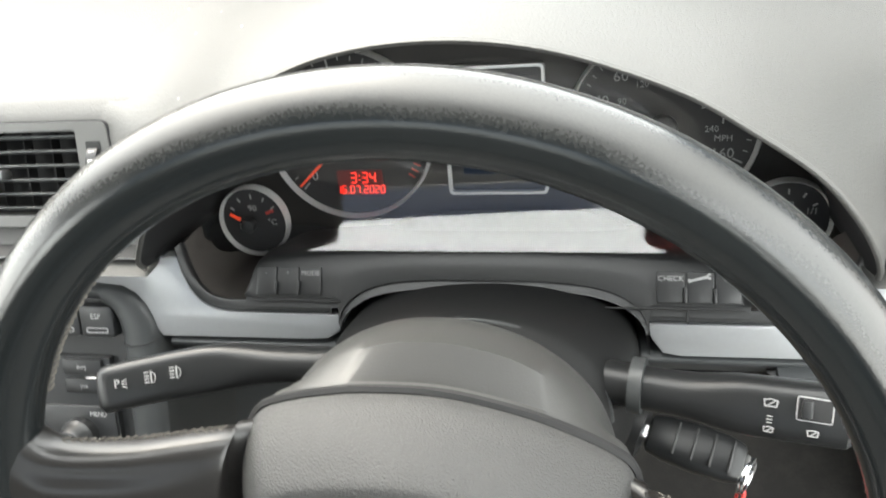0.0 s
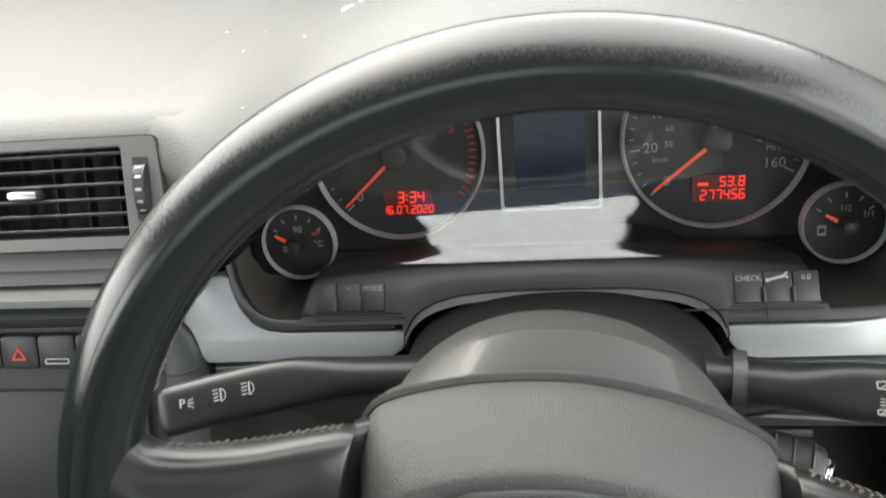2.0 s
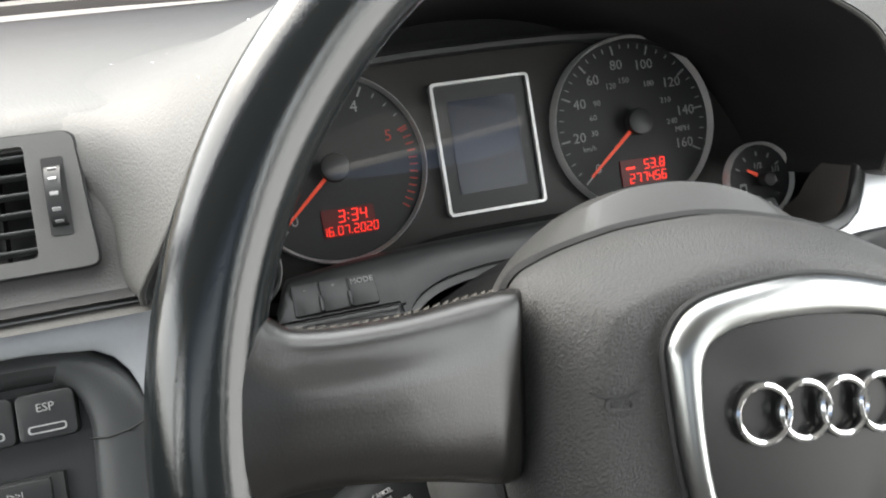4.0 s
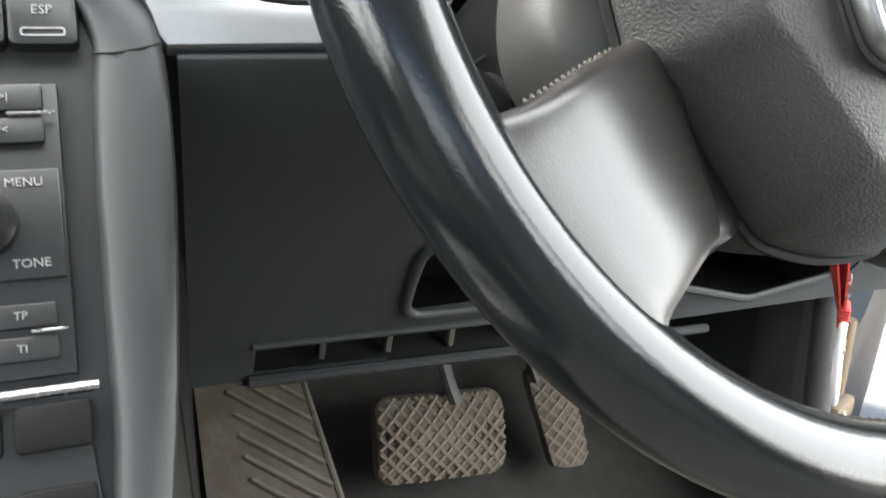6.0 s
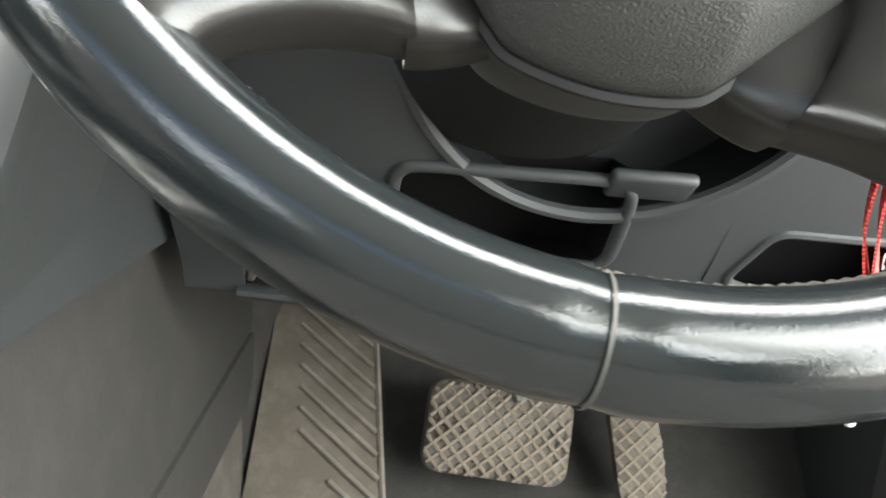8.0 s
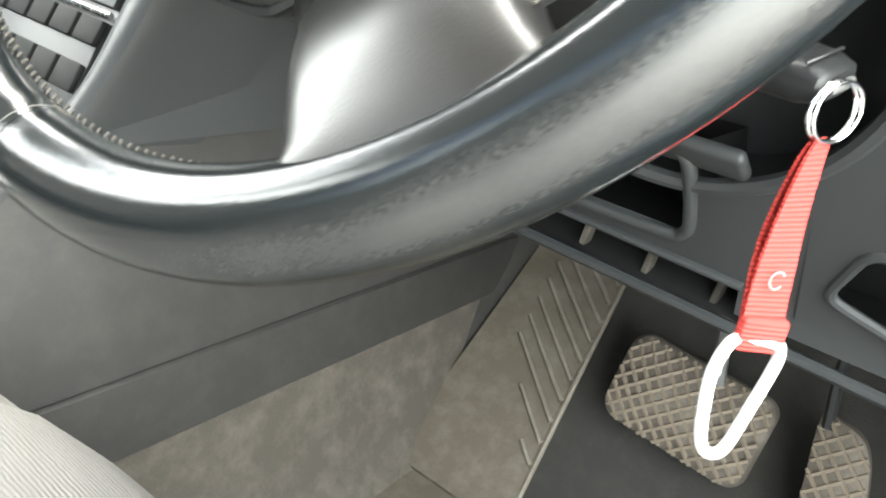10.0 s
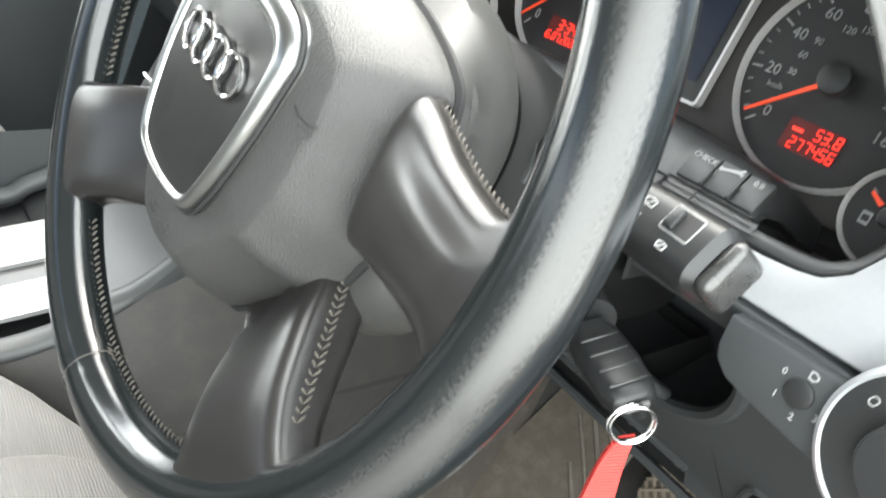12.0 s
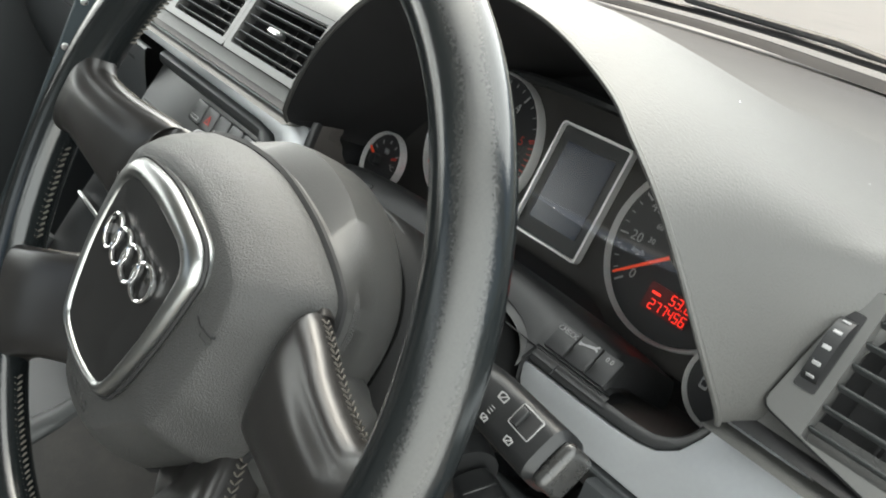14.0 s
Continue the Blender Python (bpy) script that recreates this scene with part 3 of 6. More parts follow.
def lit_digits(text, size, m, parent):
    """A row of lit seven-segment figures; each figure is one mesh."""
    w, k = size * 0.52, size * 0.105
    place = {"a": (0, size / 2, 1), "g": (0, 0, 1), "d": (0, -size / 2, 1), "f": (-w / 2, size / 4, 0), "b": (w / 2, size / 4, 0), "e": (-w / 2, -size / 4, 0), "c": (w / 2, -size / 4, 0)}
    step = [size * (0.36 if c in ".:" else 0.80) for c in text]
    x = -sum(step) / 2
    for c, d in zip(text, step):
        bm = bmesh.new()
        dots = [(0, -size / 2)] if c == "." else [(0, size * 0.2), (0, -size * 0.25)] if c == ":" else []
        cells = [(px, py, k * 1.1, k * 1.1) for px, py in dots] + [(px, py, (w if across else k), (k if across else size * 0.43)) for px, py, across in [place[q] for q in SEGMENTS.get(c, "")]]
        for px, py, lx, ly in cells:
            t = rbox(lx, ly, 0.0003, Matrix.Translation((px + x + d / 2 + 0.10 * py, py, 0)), 0)
            me = bpy.data.meshes.new("tmp")
            t.to_mesh(me)
            t.free()
            bm.from_mesh(me)
            bpy.data.meshes.remove(me)
        part("digit", moved(bm, m), LED, parent, smooth=False)
        x += d


GX = 0.0965
tac = gauge("rev_counter", -GX, 0, 0, 0.0536, "rev counter with red end of scale and a lit red clock")
spd = gauge("speedometer", GX, 0, 0, 0.0536, "speedometer in miles an hour with a lit red mileage display")
SPDS = {0: 222, 20: 187, 40: 155, 60: 128, 80: 99, 100: 70, 120: 36, 140: 5, 160: -27}
for v, a in SPDS.items():
    part("tick", bar(0.006, 0.0011, on(GX + 0.0475 * math.cos(radians(a)), 0.0475 * math.sin(radians(a)), 0.0004, a)), WHITE, spd, smooth=False)
    words("figure", str(v), 0.0088, on(GX + 0.0380 * math.cos(radians(a)), 0.0380 * math.sin(radians(a)), 0.0006), WHITE, spd)
va = [SPDS[k] for k in sorted(SPDS)]
ticks(spd, GX, 0, 0, 0.0475, 0.0503, [a + (b - a) * f for a, b in zip(va, va[1:]) for f in (0.25, 0.5, 0.75)], 0.0006, WHITE)
for k, a in ((30, 186), (60, 166), (90, 146), (120, 115), (150, 95), (180, 58), (210, 25), (240, -5)):
    words("figure", str(k), 0.0052, on(GX + 0.0275 * math.cos(radians(a)), 0.0275 * math.sin(radians(a)), 0.0006), GREYPRINT, spd)
words("unit", "MPH", 0.0052, on(GX + 0.034, -0.008, 0.0006), WHITE, spd)
words("unit", "km/h", 0.0046, on(GX - 0.032, -0.012, 0.0006), GREYPRINT, spd)
needle(spd, GX, 0, 0, 0.0470, 219)
dsp = part("display", plate(rounded(0.031, 0.0165, 0.001), 0.001, on(GX + 0.0020, -0.0308, 0.0012)), LEDBACK, spd, "dim red mileage display")
lit_digits("53.8", 0.0056, on(GX + 0.0100, -0.0268, 0.0017), dsp)
lit_digits("277456", 0.0056, on(GX + 0.0045, -0.0348, 0.0017), dsp)
part("dash_mark", bar(0.006, 0.0016, on(GX - 0.007, -0.0280, 0.0017)), LED, dsp, smooth=False)
REV = {0: 225, 1: 185, 2: 145, 3: 100, 4: 62, 5: 22}
for v, a in REV.items():
    mt = REDPRINT if v == 5 else WHITE
    part("tick", bar(0.006, 0.0011, on(-GX + 0.0475 * math.cos(radians(a)), 0.0475 * math.sin(radians(a)), 0.0004, a)), mt, tac, smooth=False)
    words("figure", str(v), 0.0095, on(-GX + 0.0380 * math.cos(radians(a)), 0.0380 * math.sin(radians(a)), 0.0006), mt, tac)
ra = [REV[k] for k in sorted(REV)]
ticks(tac, -GX, 0, 0, 0.0475, 0.0503, [a + (b - a) * f for a, b in zip(ra, ra[1:]) for f in (0.25, 0.5, 0.75)], 0.0006, WHITE)
ticks(tac, -GX, 0, 0, 0.0455, 0.0503, [20 - 5 * i for i in range(12)], 0.0009, REDPRINT)
words("unit", "x100", 0.0046, on(-GX - 0.010, 0.030, 0.0006), GREYPRINT, tac)
needle(tac, -GX, 0, 0, 0.0470, 222)
dsp = part("display", plate(rounded(0.031, 0.0165, 0.001), 0.001, on(-GX + 0.0040, -0.0315, 0.0012)), LEDBACK, tac, "dim red clock display")
lit_digits("3:34", 0.0066, on(-GX + 0.0065, -0.0280, 0.0017), dsp)
lit_digits("16.07.2020", 0.0048, on(-GX + 0.0040, -0.0360, 0.0017), dsp)
for x, name, tips in ((-0.1560, "temperature_gauge", 0), (0.1670, "fuel_gauge", 1)):
    m = CL.inverted() @ leaned(x, 0.2205, 0.5980, 0.36)
    cx, cy, cz = m.translation
    g = gauge(name, cx, cy, cz, 0.0226, "small temperature gauge with an orange pointer" if tips == 0 else "small fuel gauge with an orange pointer")
    ticks(g, cx, cy, cz, 0.0150, 0.0180, (150, 122, 90, 60, 32), 0.0009, WHITE)
    if tips == 0:
        words("figure", "90", 0.0062, on(cx, cy + 0.0085, cz + 0.0006), WHITE, g)
        words("unit", "\u00b0C", 0.0055, on(cx + 0.0125, cy - 0.001, cz + 0.0006), WHITE, g)
        part("red_zone", bar(0.006, 0.002, on(cx + 0.0115, cy + 0.006, cz + 0.0005, 20)), REDPRINT, g, smooth=False)
        part("symbol", bar(0.004, 0.004, on(cx - 0.009, cy - 0.004, cz + 0.0005)), WHITE, g, smooth=False)
    else:
        words("figure", "1/2", 0.0052, on(cx, cy + 0.0088, cz + 0.0006), WHITE, g)
        words("figure", "1/1", 0.0052, on(cx + 0.0125, cy + 0.005, cz + 0.0006), WHITE, g)
        pump = frame_plate(rounded(0.0048, 0.0062, 0.0006), rounded(0.0034, 0.0030, 0.0004), 0.0003, on(cx - 0.012, cy - 0.004, cz + 0.0006))
        part("pump_symbol", pump, WHITE, g, smooth=False)
    needle(g, cx, cy, cz, 0.0145, 150, 0.0022)
o, i = rounded(0.0625, 0.0800, 0.003), rounded(0.0590, 0.0765, 0.002)
scr = part("screen_frame", frame_plate(o, i, 0.006, on(-0.0015, 0.0005, 0.004)), RINGSILVER, cluster, "thin silver screen surround")
part("screen_mask", plate(rounded(0.0595, 0.079, 0.002), 0.002, on(-0.0015, -0.0005, 0.0005)), BLACK, scr)
part("screen", plate(rounded(0.043, 0.056, 0.001), 0.001, on(-0.0015, 0.001, 0.0014)), SCREEN, scr, "unlit blue grey screen")
# clear lens over the instruments
lens_prof = prof([(0.1765, 0.6135), (0.1840, 0.6182), (0.1910, 0.6230), (0.1980, 0.62825), (0.2050, 0.6341), (0.2110, 0.6397), (0.2165, 0.6465), (0.2225, 0.6550), (0.2290, 0.6655), (0.2400, 0.6840), (0.2510, 0.7020)], 3)
bm = skin([[Vector((x * w, y + 0.4 * x * w * (z - 0.6135), z)) for x in steps(-1, 1, 16)] for y, z in lens_prof for w in [float(np.interp(z, [0.594, 0.612, 0.634, 0.657, 0.682, 0.702], [0.176, 0.176, 0.17, 0.160, 0.140, 0.115]))]])
lens = part("lens", moved(bm, CL.inverted()), GLASS, cluster, "clear plastic lens")
lens.visible_shadow = False

# ---- button strip below the instruments ----
STK = 1.1
ST = leaned(0, 0.1635, 0.6005, STK)
SK = math.sqrt(1 + STK ** 2)


def sp(x, z):
    return (x, (z - 0.6005) * SK)


strip = thing("button_strip", "black plastic trim strip with instrument buttons", "trim strip")
rows = []
for i in range(161):
    x = -0.1400 + 0.283 * i / 160
    u = (x - 0.006) / 0.086
    arch = max(0.0, 1 - u ** 4) ** 0.5
    b = 0.5850 + 0.0172 * arch if abs(u) < 1 else 0.5945
    tz = 0.6120 - 0.0045 * min(1, (abs(x) / 0.132) ** 3) - (0.0115 * min(1, max(0, abs(x) - 0.1320) / 0.0075) ** 1.5)
    tz = max(tz, b + 0.0008)
    ty = 0.1635 + STK * (tz - 0.6005)
    by = 0.1635 + STK * (b - 0.6005)
    rows.append([Vector((x, ty + 0.06, tz - 0.030)), Vector((x, ty + 0.016, tz - 0.004)), Vector((x, ty + 0.003, tz)), Vector((x, ty, tz - 0.0005)), Vector((x, ty + (by - ty) * 0.5 - 0.001, tz + (b - tz) * 0.5)), Vector((x, by, b)), Vector((x, by + 0.001, b - 0.0012)), Vector((x, by - 0.0035, b - 0.0050 + 0.001 * arch)), Vector((x, by + 0.02, b - 0.008))])
part("strip_body", skin(rows), BLACK, strip)
for x0, x1 in ((-0.134, -0.0795), (0.0700, 0.140)):
    part("strip_joint", tube([ST @ Vector((x, sp(0, 0.5932)[1], 0.0012)) for x in (x0, x1)], 0.0005, 6), DARK, strip)
part("strip_joint", tube([ST @ Vector((0.1118, sp(0, z)[1], 0.0012)) for z in (0.5930, 0.5880)], 0.0005, 6), DARK, strip)
# black border inside the silver trim, and the shelf that runs back to the small gauges
for border in ([(-0.1818, 0.6217), (-0.1812, 0.6176), (-0.1800, 0.6102), (-0.1765, 0.5992), (-0.1702, 0.5911), (-0.1615, 0.5868), (-0.1500, 0.5852), (-0.1290, 0.5852), (-0.1000, 0.5852), (-0.0860, 0.5852)],
               [(0.0920, 0.5852), (0.1110, 0.5852), (0.1310, 0.5852), (0.1520, 0.5856), (0.1660, 0.5863), (0.1760, 0.5884), (0.1850, 0.5945), (0.1910, 0.6042), (0.1960, 0.6165), (0.1970, 0.6280)]):
    line = spline([(x, 0, z) for x, z in border], 4)
    front, shelf = [], []
    for i, p in enumerate(line):
        d = (line[min(i + 1, len(line) - 1)] - line[max(i - 1, 0)]).normalized()
        n = Vector((-d.z, 0, d.x))
        q = p + Vector((0, 0.1525 + 0.45 * (p.z - 0.585), 0))
        n *= 0.55 + 0.45 * max(n.z, 0)
        front.append([q - n * 0.003 + Vector((0, 0.004, 0)), q + n * 0.0002 + Vector((0, 0.0012, 0)), q + n * 0.0014 + Vector((0, 0.0002, 0)), q + n * 0.0046 + Vector((0, 0.0020, 0)), q + n * 0.0058 + Vector((0, 0.0045, 0)), q + n * 0.0058 + Vector((0, 0.0080, -0.003))])
        e = q + n * 0.0058 + Vector((0, 0.0075, -0.0022))
        back = Vector((e.x + n.x * 0.004, e.y + 0.012 + max(n.z, 0) * (0.231 + 0.36 * (e.z - 0.594) - e.y), e.z - 0.030 * max(n.z, 0)))
        shelf.append([e, e.lerp(back, 0.35), e.lerp(back, 0.7), back])
    part("strip_border", skin(front), BLACK, strip)
    part("gauge_shelf", skin(shelf), SHELF, strip, "dark brown grey shelf before the small gauge")


def button(x0, x1, text, slot):
    b = part("button", plate(rounded(x1 - x0 - 0.0007, 0.0165, 0.0012, 3), 0.003, ST @ on((x0 + x1) / 2, sp(0, 0.6008)[1], 0.0016), 0.0006), BLACK, strip, "small black button")
    if text == "wrench":
        s = plate([(-0.0045, -0.0006), (0.0035, -0.0004), (0.005, -0.0016), (0.0056, -0.0002), (0.0044, 0.0003), (0.0044, 0.0008), (0.006, 0.0012), (0.005, 0.0024), (0.0035, 0.0012), (-0.0045, 0.0006), (-0.0056, 0.0014), (-0.0062, 0), (-0.0056, -0.0012)], 0.0002, ST @ on((x0 + x1) / 2, sp(0, 0.6038)[1], 0.0020, 12))
        part("symbol", s, GREYPRINT, b, smooth=False)
    else:
        words("word", text, 0.0040, ST @ on((x0 + x1) / 2, sp(0, 0.6038)[1], 0.0020), GREYPRINT, b)
    if slot:
        part("button_rib", rbox(0.0018, 0.0082, 0.0026, ST @ on(x1, sp(0, 0.5980)[1], 0.0022), 0.0007), BLACK, strip)


for x0, x1, txt, slot in ((-0.1325, -0.1190, "-", 1), (-0.1190, -0.1050, "+", 1), (-0.1050, -0.0910, "MODE", 0), (0.0958, 0.1105, "CHECK", 1), (0.1105, 0.1252, "wrench", 1), (0.1252, 0.1385, "0.0", 0)):
    button(x0, x1, txt, slot)

# ---- silver trim ----
TK = 0.45
TM = leaned(0, 0.1525, 0.585, TK)
TS = math.sqrt(1 + TK * TK)


def tp(x, z):
    return (x, (z - 0.585) * TS)


trim = thing("silver_trim", "satin silver dashboard trim round the instruments", "trim panel")
left = [(-0.5500, 0.6160), (-0.2500, 0.6160), (-0.1930, 0.6160), (-0.1860, 0.6170), (-0.1805, 0.6160), (-0.1792, 0.6080), (-0.1755, 0.5980), (-0.1695, 0.5905), (-0.1610, 0.5863), (-0.1490, 0.5849), (-0.0785, 0.5845), (-0.0798, 0.5799), (-0.0835, 0.5744), (-0.0910, 0.5704), (-0.1050, 0.5695), (-0.2005, 0.5685), (-0.2035, 0.5724), (-0.2055, 0.5812), (-0.2085, 0.5879), (-0.2140, 0.5945), (-0.2220, 0.5986), (-0.2500, 0.6011), (-0.5500, 0.6024)]
part("trim_piece", plate([tp(*p) for p in left], 0.012, TM, 0.0015), SILVER, trim)
right = [(0.0905, 0.5843), (0.1510, 0.5849), (0.1660, 0.5863), (0.1760, 0.5884), (0.1850, 0.5945), (0.1910, 0.6042), (0.1960, 0.6165), (0.2090, 0.6170), (0.2290, 0.6160), (0.3240, 0.6095), (0.4040, 0.6018), (0.4040, 0.5704), (0.2540, 0.5685), (0.1660, 0.5680), (0.1090, 0.5675), (0.1000, 0.5688), (0.0940, 0.5760)]
part("trim_piece", plate([tp(*p) for p in right], 0.012, TM, 0.0015), SILVER, trim)
part("groove", skin(wide([(0.162, 0.6195), (0.185, 0.6190), (0.185, 0.612)], steps(-0.55, -0.19, 4))), DARK, trim)
part("groove", skin(wide([(0.160, 0.6195), (0.185, 0.6190), (0.185, 0.600)], steps(0.20, 0.40, 4))), DARK, trim)

# ---- air vents ----
VK = 0.57
VM = leaned(0, 0.209, 0.681, VK)
VS = math.sqrt(1 + VK * VK)


def vp(x, z):
    return (x, (z - 0.681) * VS)


def air_vent(x0, x1, z0, z1, label, wheel_side, tab=True, outline=None, proud=0.0):
    """A vent in the fascia: a frame, a dark duct, slats, a tab and a thumbwheel beside it."""
    v = thing("air_vent", label, "air vent", VM @ on(0, 0, proud), "dashboard air vents")
    y0, y1 = vp(0, z0)[1], vp(0, z1)[1]
    w, h, cx, cy = x1 - x0, y1 - y0, (x0 + x1) / 2, (y0 + y1) / 2
    inner = rounded(w, h, 0.002, 3, cx, cy)
    if outline is None:
        outer = rounded(w + 0.012, h + 0.012, 0.004, 3, cx, cy)
    else:
        outer = outline
    part("vent_frame", frame_plate(outer, inner, 0.012, on(0, 0, 0.0045)), VENT, v)
    part("frame_gap", tube([Vector((p[0] + (p[0] - cx) * 0.004, p[1] + (p[1] - cy) * 0.008, 0.0028)) for p in outer], 0.0009, 6, True), DARK, v)
    duct = rbox(w, h, 0.03, on(cx, cy, -0.0212), 0)
    bmesh.ops.delete(duct, geom=[f for f in duct.faces if f.normal.z > 0.9], context="FACES")
    part("duct", duct, DARK, v, smooth=False)
    n = 6
    for i in range(n):
        y = y0 + h * (i + 0.5) / n
        s = rbox(w, 0.0017, 0.0050, Matrix.Translation((cx, y, 0.0005)) @ Matrix.Rotation(radians(-14), 4, "X"), 0.0007, 1)
        part("slat", s, TRIM, v)
    for i in range(1, 6):
        part("vane", rbox(0.0012, h, 0.008, on(x0 + w * i / 6, cy, -0.028), 0), DARK, v, smooth=False)
    if tab:
        part("slider_tab", rbox(0.019, 0.0055, 0.010, on(cx, y0 + h * 0.5, 0.004), 0.002), SATIN, v, "silver slider tab")
    return v


def thumbwheel(v, x, z0, z1):
    y0, y1 = vp(0, z0)[1], vp(0, z1)[1]
    part("wheel_slot", plate(rounded(0.0095, y1 - y0 + 0.008, 0.001, 2), 0.002, on(x, (y0 + y1) / 2, 0.0050)), DARK, v)
    w = part("thumbwheel", skin([[Vector((x + sx * 0.0034, (y0 + y1) / 2 + (y1 - y0) / 2 * math.cos(t), 0.0045 + 0.0055 * math.sin(t))) for sx in (-1, -0.8, 0.8, 1)] for t in [math.pi * i / 14 for i in range(15)]]), BLACK, v, "ribbed black thumbwheel")
    for i in range(5):
        t = radians(150 - 30 * i)
        part("wheel_mark", rbox(0.0036, 0.0018, 0.0006, Matrix.Translation((x, (y0 + y1) / 2 + (y1 - y0) / 2 * math.cos(t), 0.0045 + 0.0056 * math.sin(t))) @ Matrix.Rotation(t - math.pi / 2, 4, "X"), 0.0002, 1), GREYPRINT, w)


def quad_out(pts, n=16):
    """An outline through the corners, as many points as a rounded rectangle of three steps has."""
    out = []
    for i, p in enumerate(pts):
        a, b, c = Vector(pts[i - 1]), Vector(p), Vector(pts[(i + 1) % len(pts)])
        d0, d1 = (a - b).normalized() * 0.005, (c - b).normalized() * 0.005
        for t in (0, 1 / 3, 2 / 3, 1):
            out.append(tuple((b + d0) * (1 - t) ** 2 + b * (2 * t * (1 - t)) + (b + d1) * t * t))
    return out


v = air_vent(-0.3620, -0.2375, 0.6360, 0.6810, "grey centre air vent with six slats and a silver tab", 1, outline=quad_out([vp(-0.2165, 0.6850), vp(-0.3698, 0.6860), vp(-0.3698, 0.6300), vp(-0.2125, 0.6300)]))
thumbwheel(v, -0.2262, 0.6470, 0.6715)
v = air_vent(-0.5020, -0.3775, 0.6360, 0.6810, "grey centre air vent beside the first one", -1, outline=quad_out([vp(-0.3703, 0.6860), vp(-0.5230, 0.6850), vp(-0.5270, 0.6300), vp(-0.3703, 0.6300)]))
thumbwheel(v, -0.5130, 0.6470, 0.6715)
v = air_vent(0.2240, 0.340, 0.6230, 0.6755, "grey side air vent with angled slats at the dash end", -1, outline=quad_out([vp(0.355, 0.681), vp(0.2125, 0.680), vp(0.2045, 0.6260), vp(0.355, 0.6010)]), proud=0.004)
thumbwheel(v, 0.2150, 0.6410, 0.6670)

# ---- centre stack: frame, switches, radio ----
stack = thing("centre_stack", "black centre stack frame with rounded upper corner", "centre console", kind="structure")
stack_prof = prof([(0.163, 0.6005), (0.157, 0.588), (0.146, 0.570), (0.088, 0.468), (0.056, 0.412), (0.022, 0.374), (-0.03, 0.345), (-0.09, 0.329), (-0.30, 0.320), (-0.6, 0.318)], 5)
face_z = [q[1] for q in stack_prof][::-1]
face_y = [q[0] for q in stack_prof][::-1]
outer = [(-0.47, 0.6015), (-0.34, 0.6015), (-0.25, 0.6010), (-0.228, 0.5980), (-0.2125, 0.5890), (-0.2040, 0.5770), (-0.2018, 0.5650), (-0.2013, 0.540), (-0.2030, 0.505), (-0.2085, 0.450), (-0.2130, 0.420), (-0.2185, 0.385), (-0.2220, 0.362)]
inner = [(-0.47, 0.5880), (-0.34, 0.5880), (-0.25, 0.5880), (-0.2405, 0.5865), (-0.2330, 0.5820), (-0.2292, 0.5740), (-0.2282, 0.5640), (-0.2300, 0.540), (-0.2312, 0.505), (-0.2320, 0.450), (-0.2340, 0.420), (-0.2390, 0.385), (-0.2440, 0.362)]
rows = []
for (ox, _, oz), (ix, _, iz) in zip(spline([(x, 0, z) for x, z in outer], 4), spline([(x, 0, z) for x, z in inner], 4)):
    o = Vector((ox, float(np.interp(oz, face_z, face_y)), oz))
    n = Vector((ix, float(np.interp(iz, face_z, face_y)), iz))
    d = (o - n).normalized()
    up = Vector((0, -0.87, 0.49))
    rows.append([o + Vector((0.001, 0.10, 0)) + d * 0.001, o + Vector((0, 0.014, -0.002)), o + Vector((0, 0.004, 0)), o - d * 0.0012 + up * 0.0018, o - d * 0.0042 + up * 0.0042, o.lerp(n, 0.5) + up * 0.0056, n + d * 0.0040 + up * 0.0040, n + d * 0.0010 + up * 0.0016, n - up * 0.0020, n - up * 0.010])
# the border runs on as the console's rail
for y, z in [q for q in stack_prof if q[1] < 0.358]:
    o, n, up = Vector((-0.2240, y, z)), Vector((-0.2480, y, z)), Vector((0, -0.3, 0.95))
    d = Vector((1, 0, 0))
    rows.append([o + Vector((0.001, 0, -0.10)), o - up * 0.012, o - up * 0.003, o - d * 0.0012 + up * 0.0018, o - d * 0.0042 + up * 0.0042, o.lerp(n, 0.5) + up * 0.0056, n + d * 0.0040 + up * 0.0040, n + d * 0.0010 + up * 0.0016, n - up * 0.0020, n - up * 0.010])
part("stack_border", skin(rows), TRIM, stack)
part("border_joint", tube([(-0.2025, 0.142, 0.5695), (-0.2105, 0.1385, 0.5675), (-0.2205, 0.1375, 0.566), (-0.2285, 0.1405, 0.5655)], 0.0005, 6), DARK, stack)
SM = leaned(0, 0.209, 0.681, VK)
part("stack_face", plate([vp(-0.225, 0.598), vp(-0.47, 0.600), vp(-0.47, 0.395), vp(-0.225, 0.395)], 0.01, SM @ on(0, 0, -0.004)), BLACK, stack)
part("side_face", skin([[Vector((-0.2035 + 0.0045 * f - 0.0135 * min(max((0.57 - z) / 0.123, 0), 1) * (1 - f), y + 0.012 + 0.30 * f, z)) for f in (0, 0.3, 1)] for y, z in ((0.157, 0.590), (0.146, 0.570), (0.088, 0.468), (0.056, 0.412), (0.040, 0.385))]), LOWER, stack)


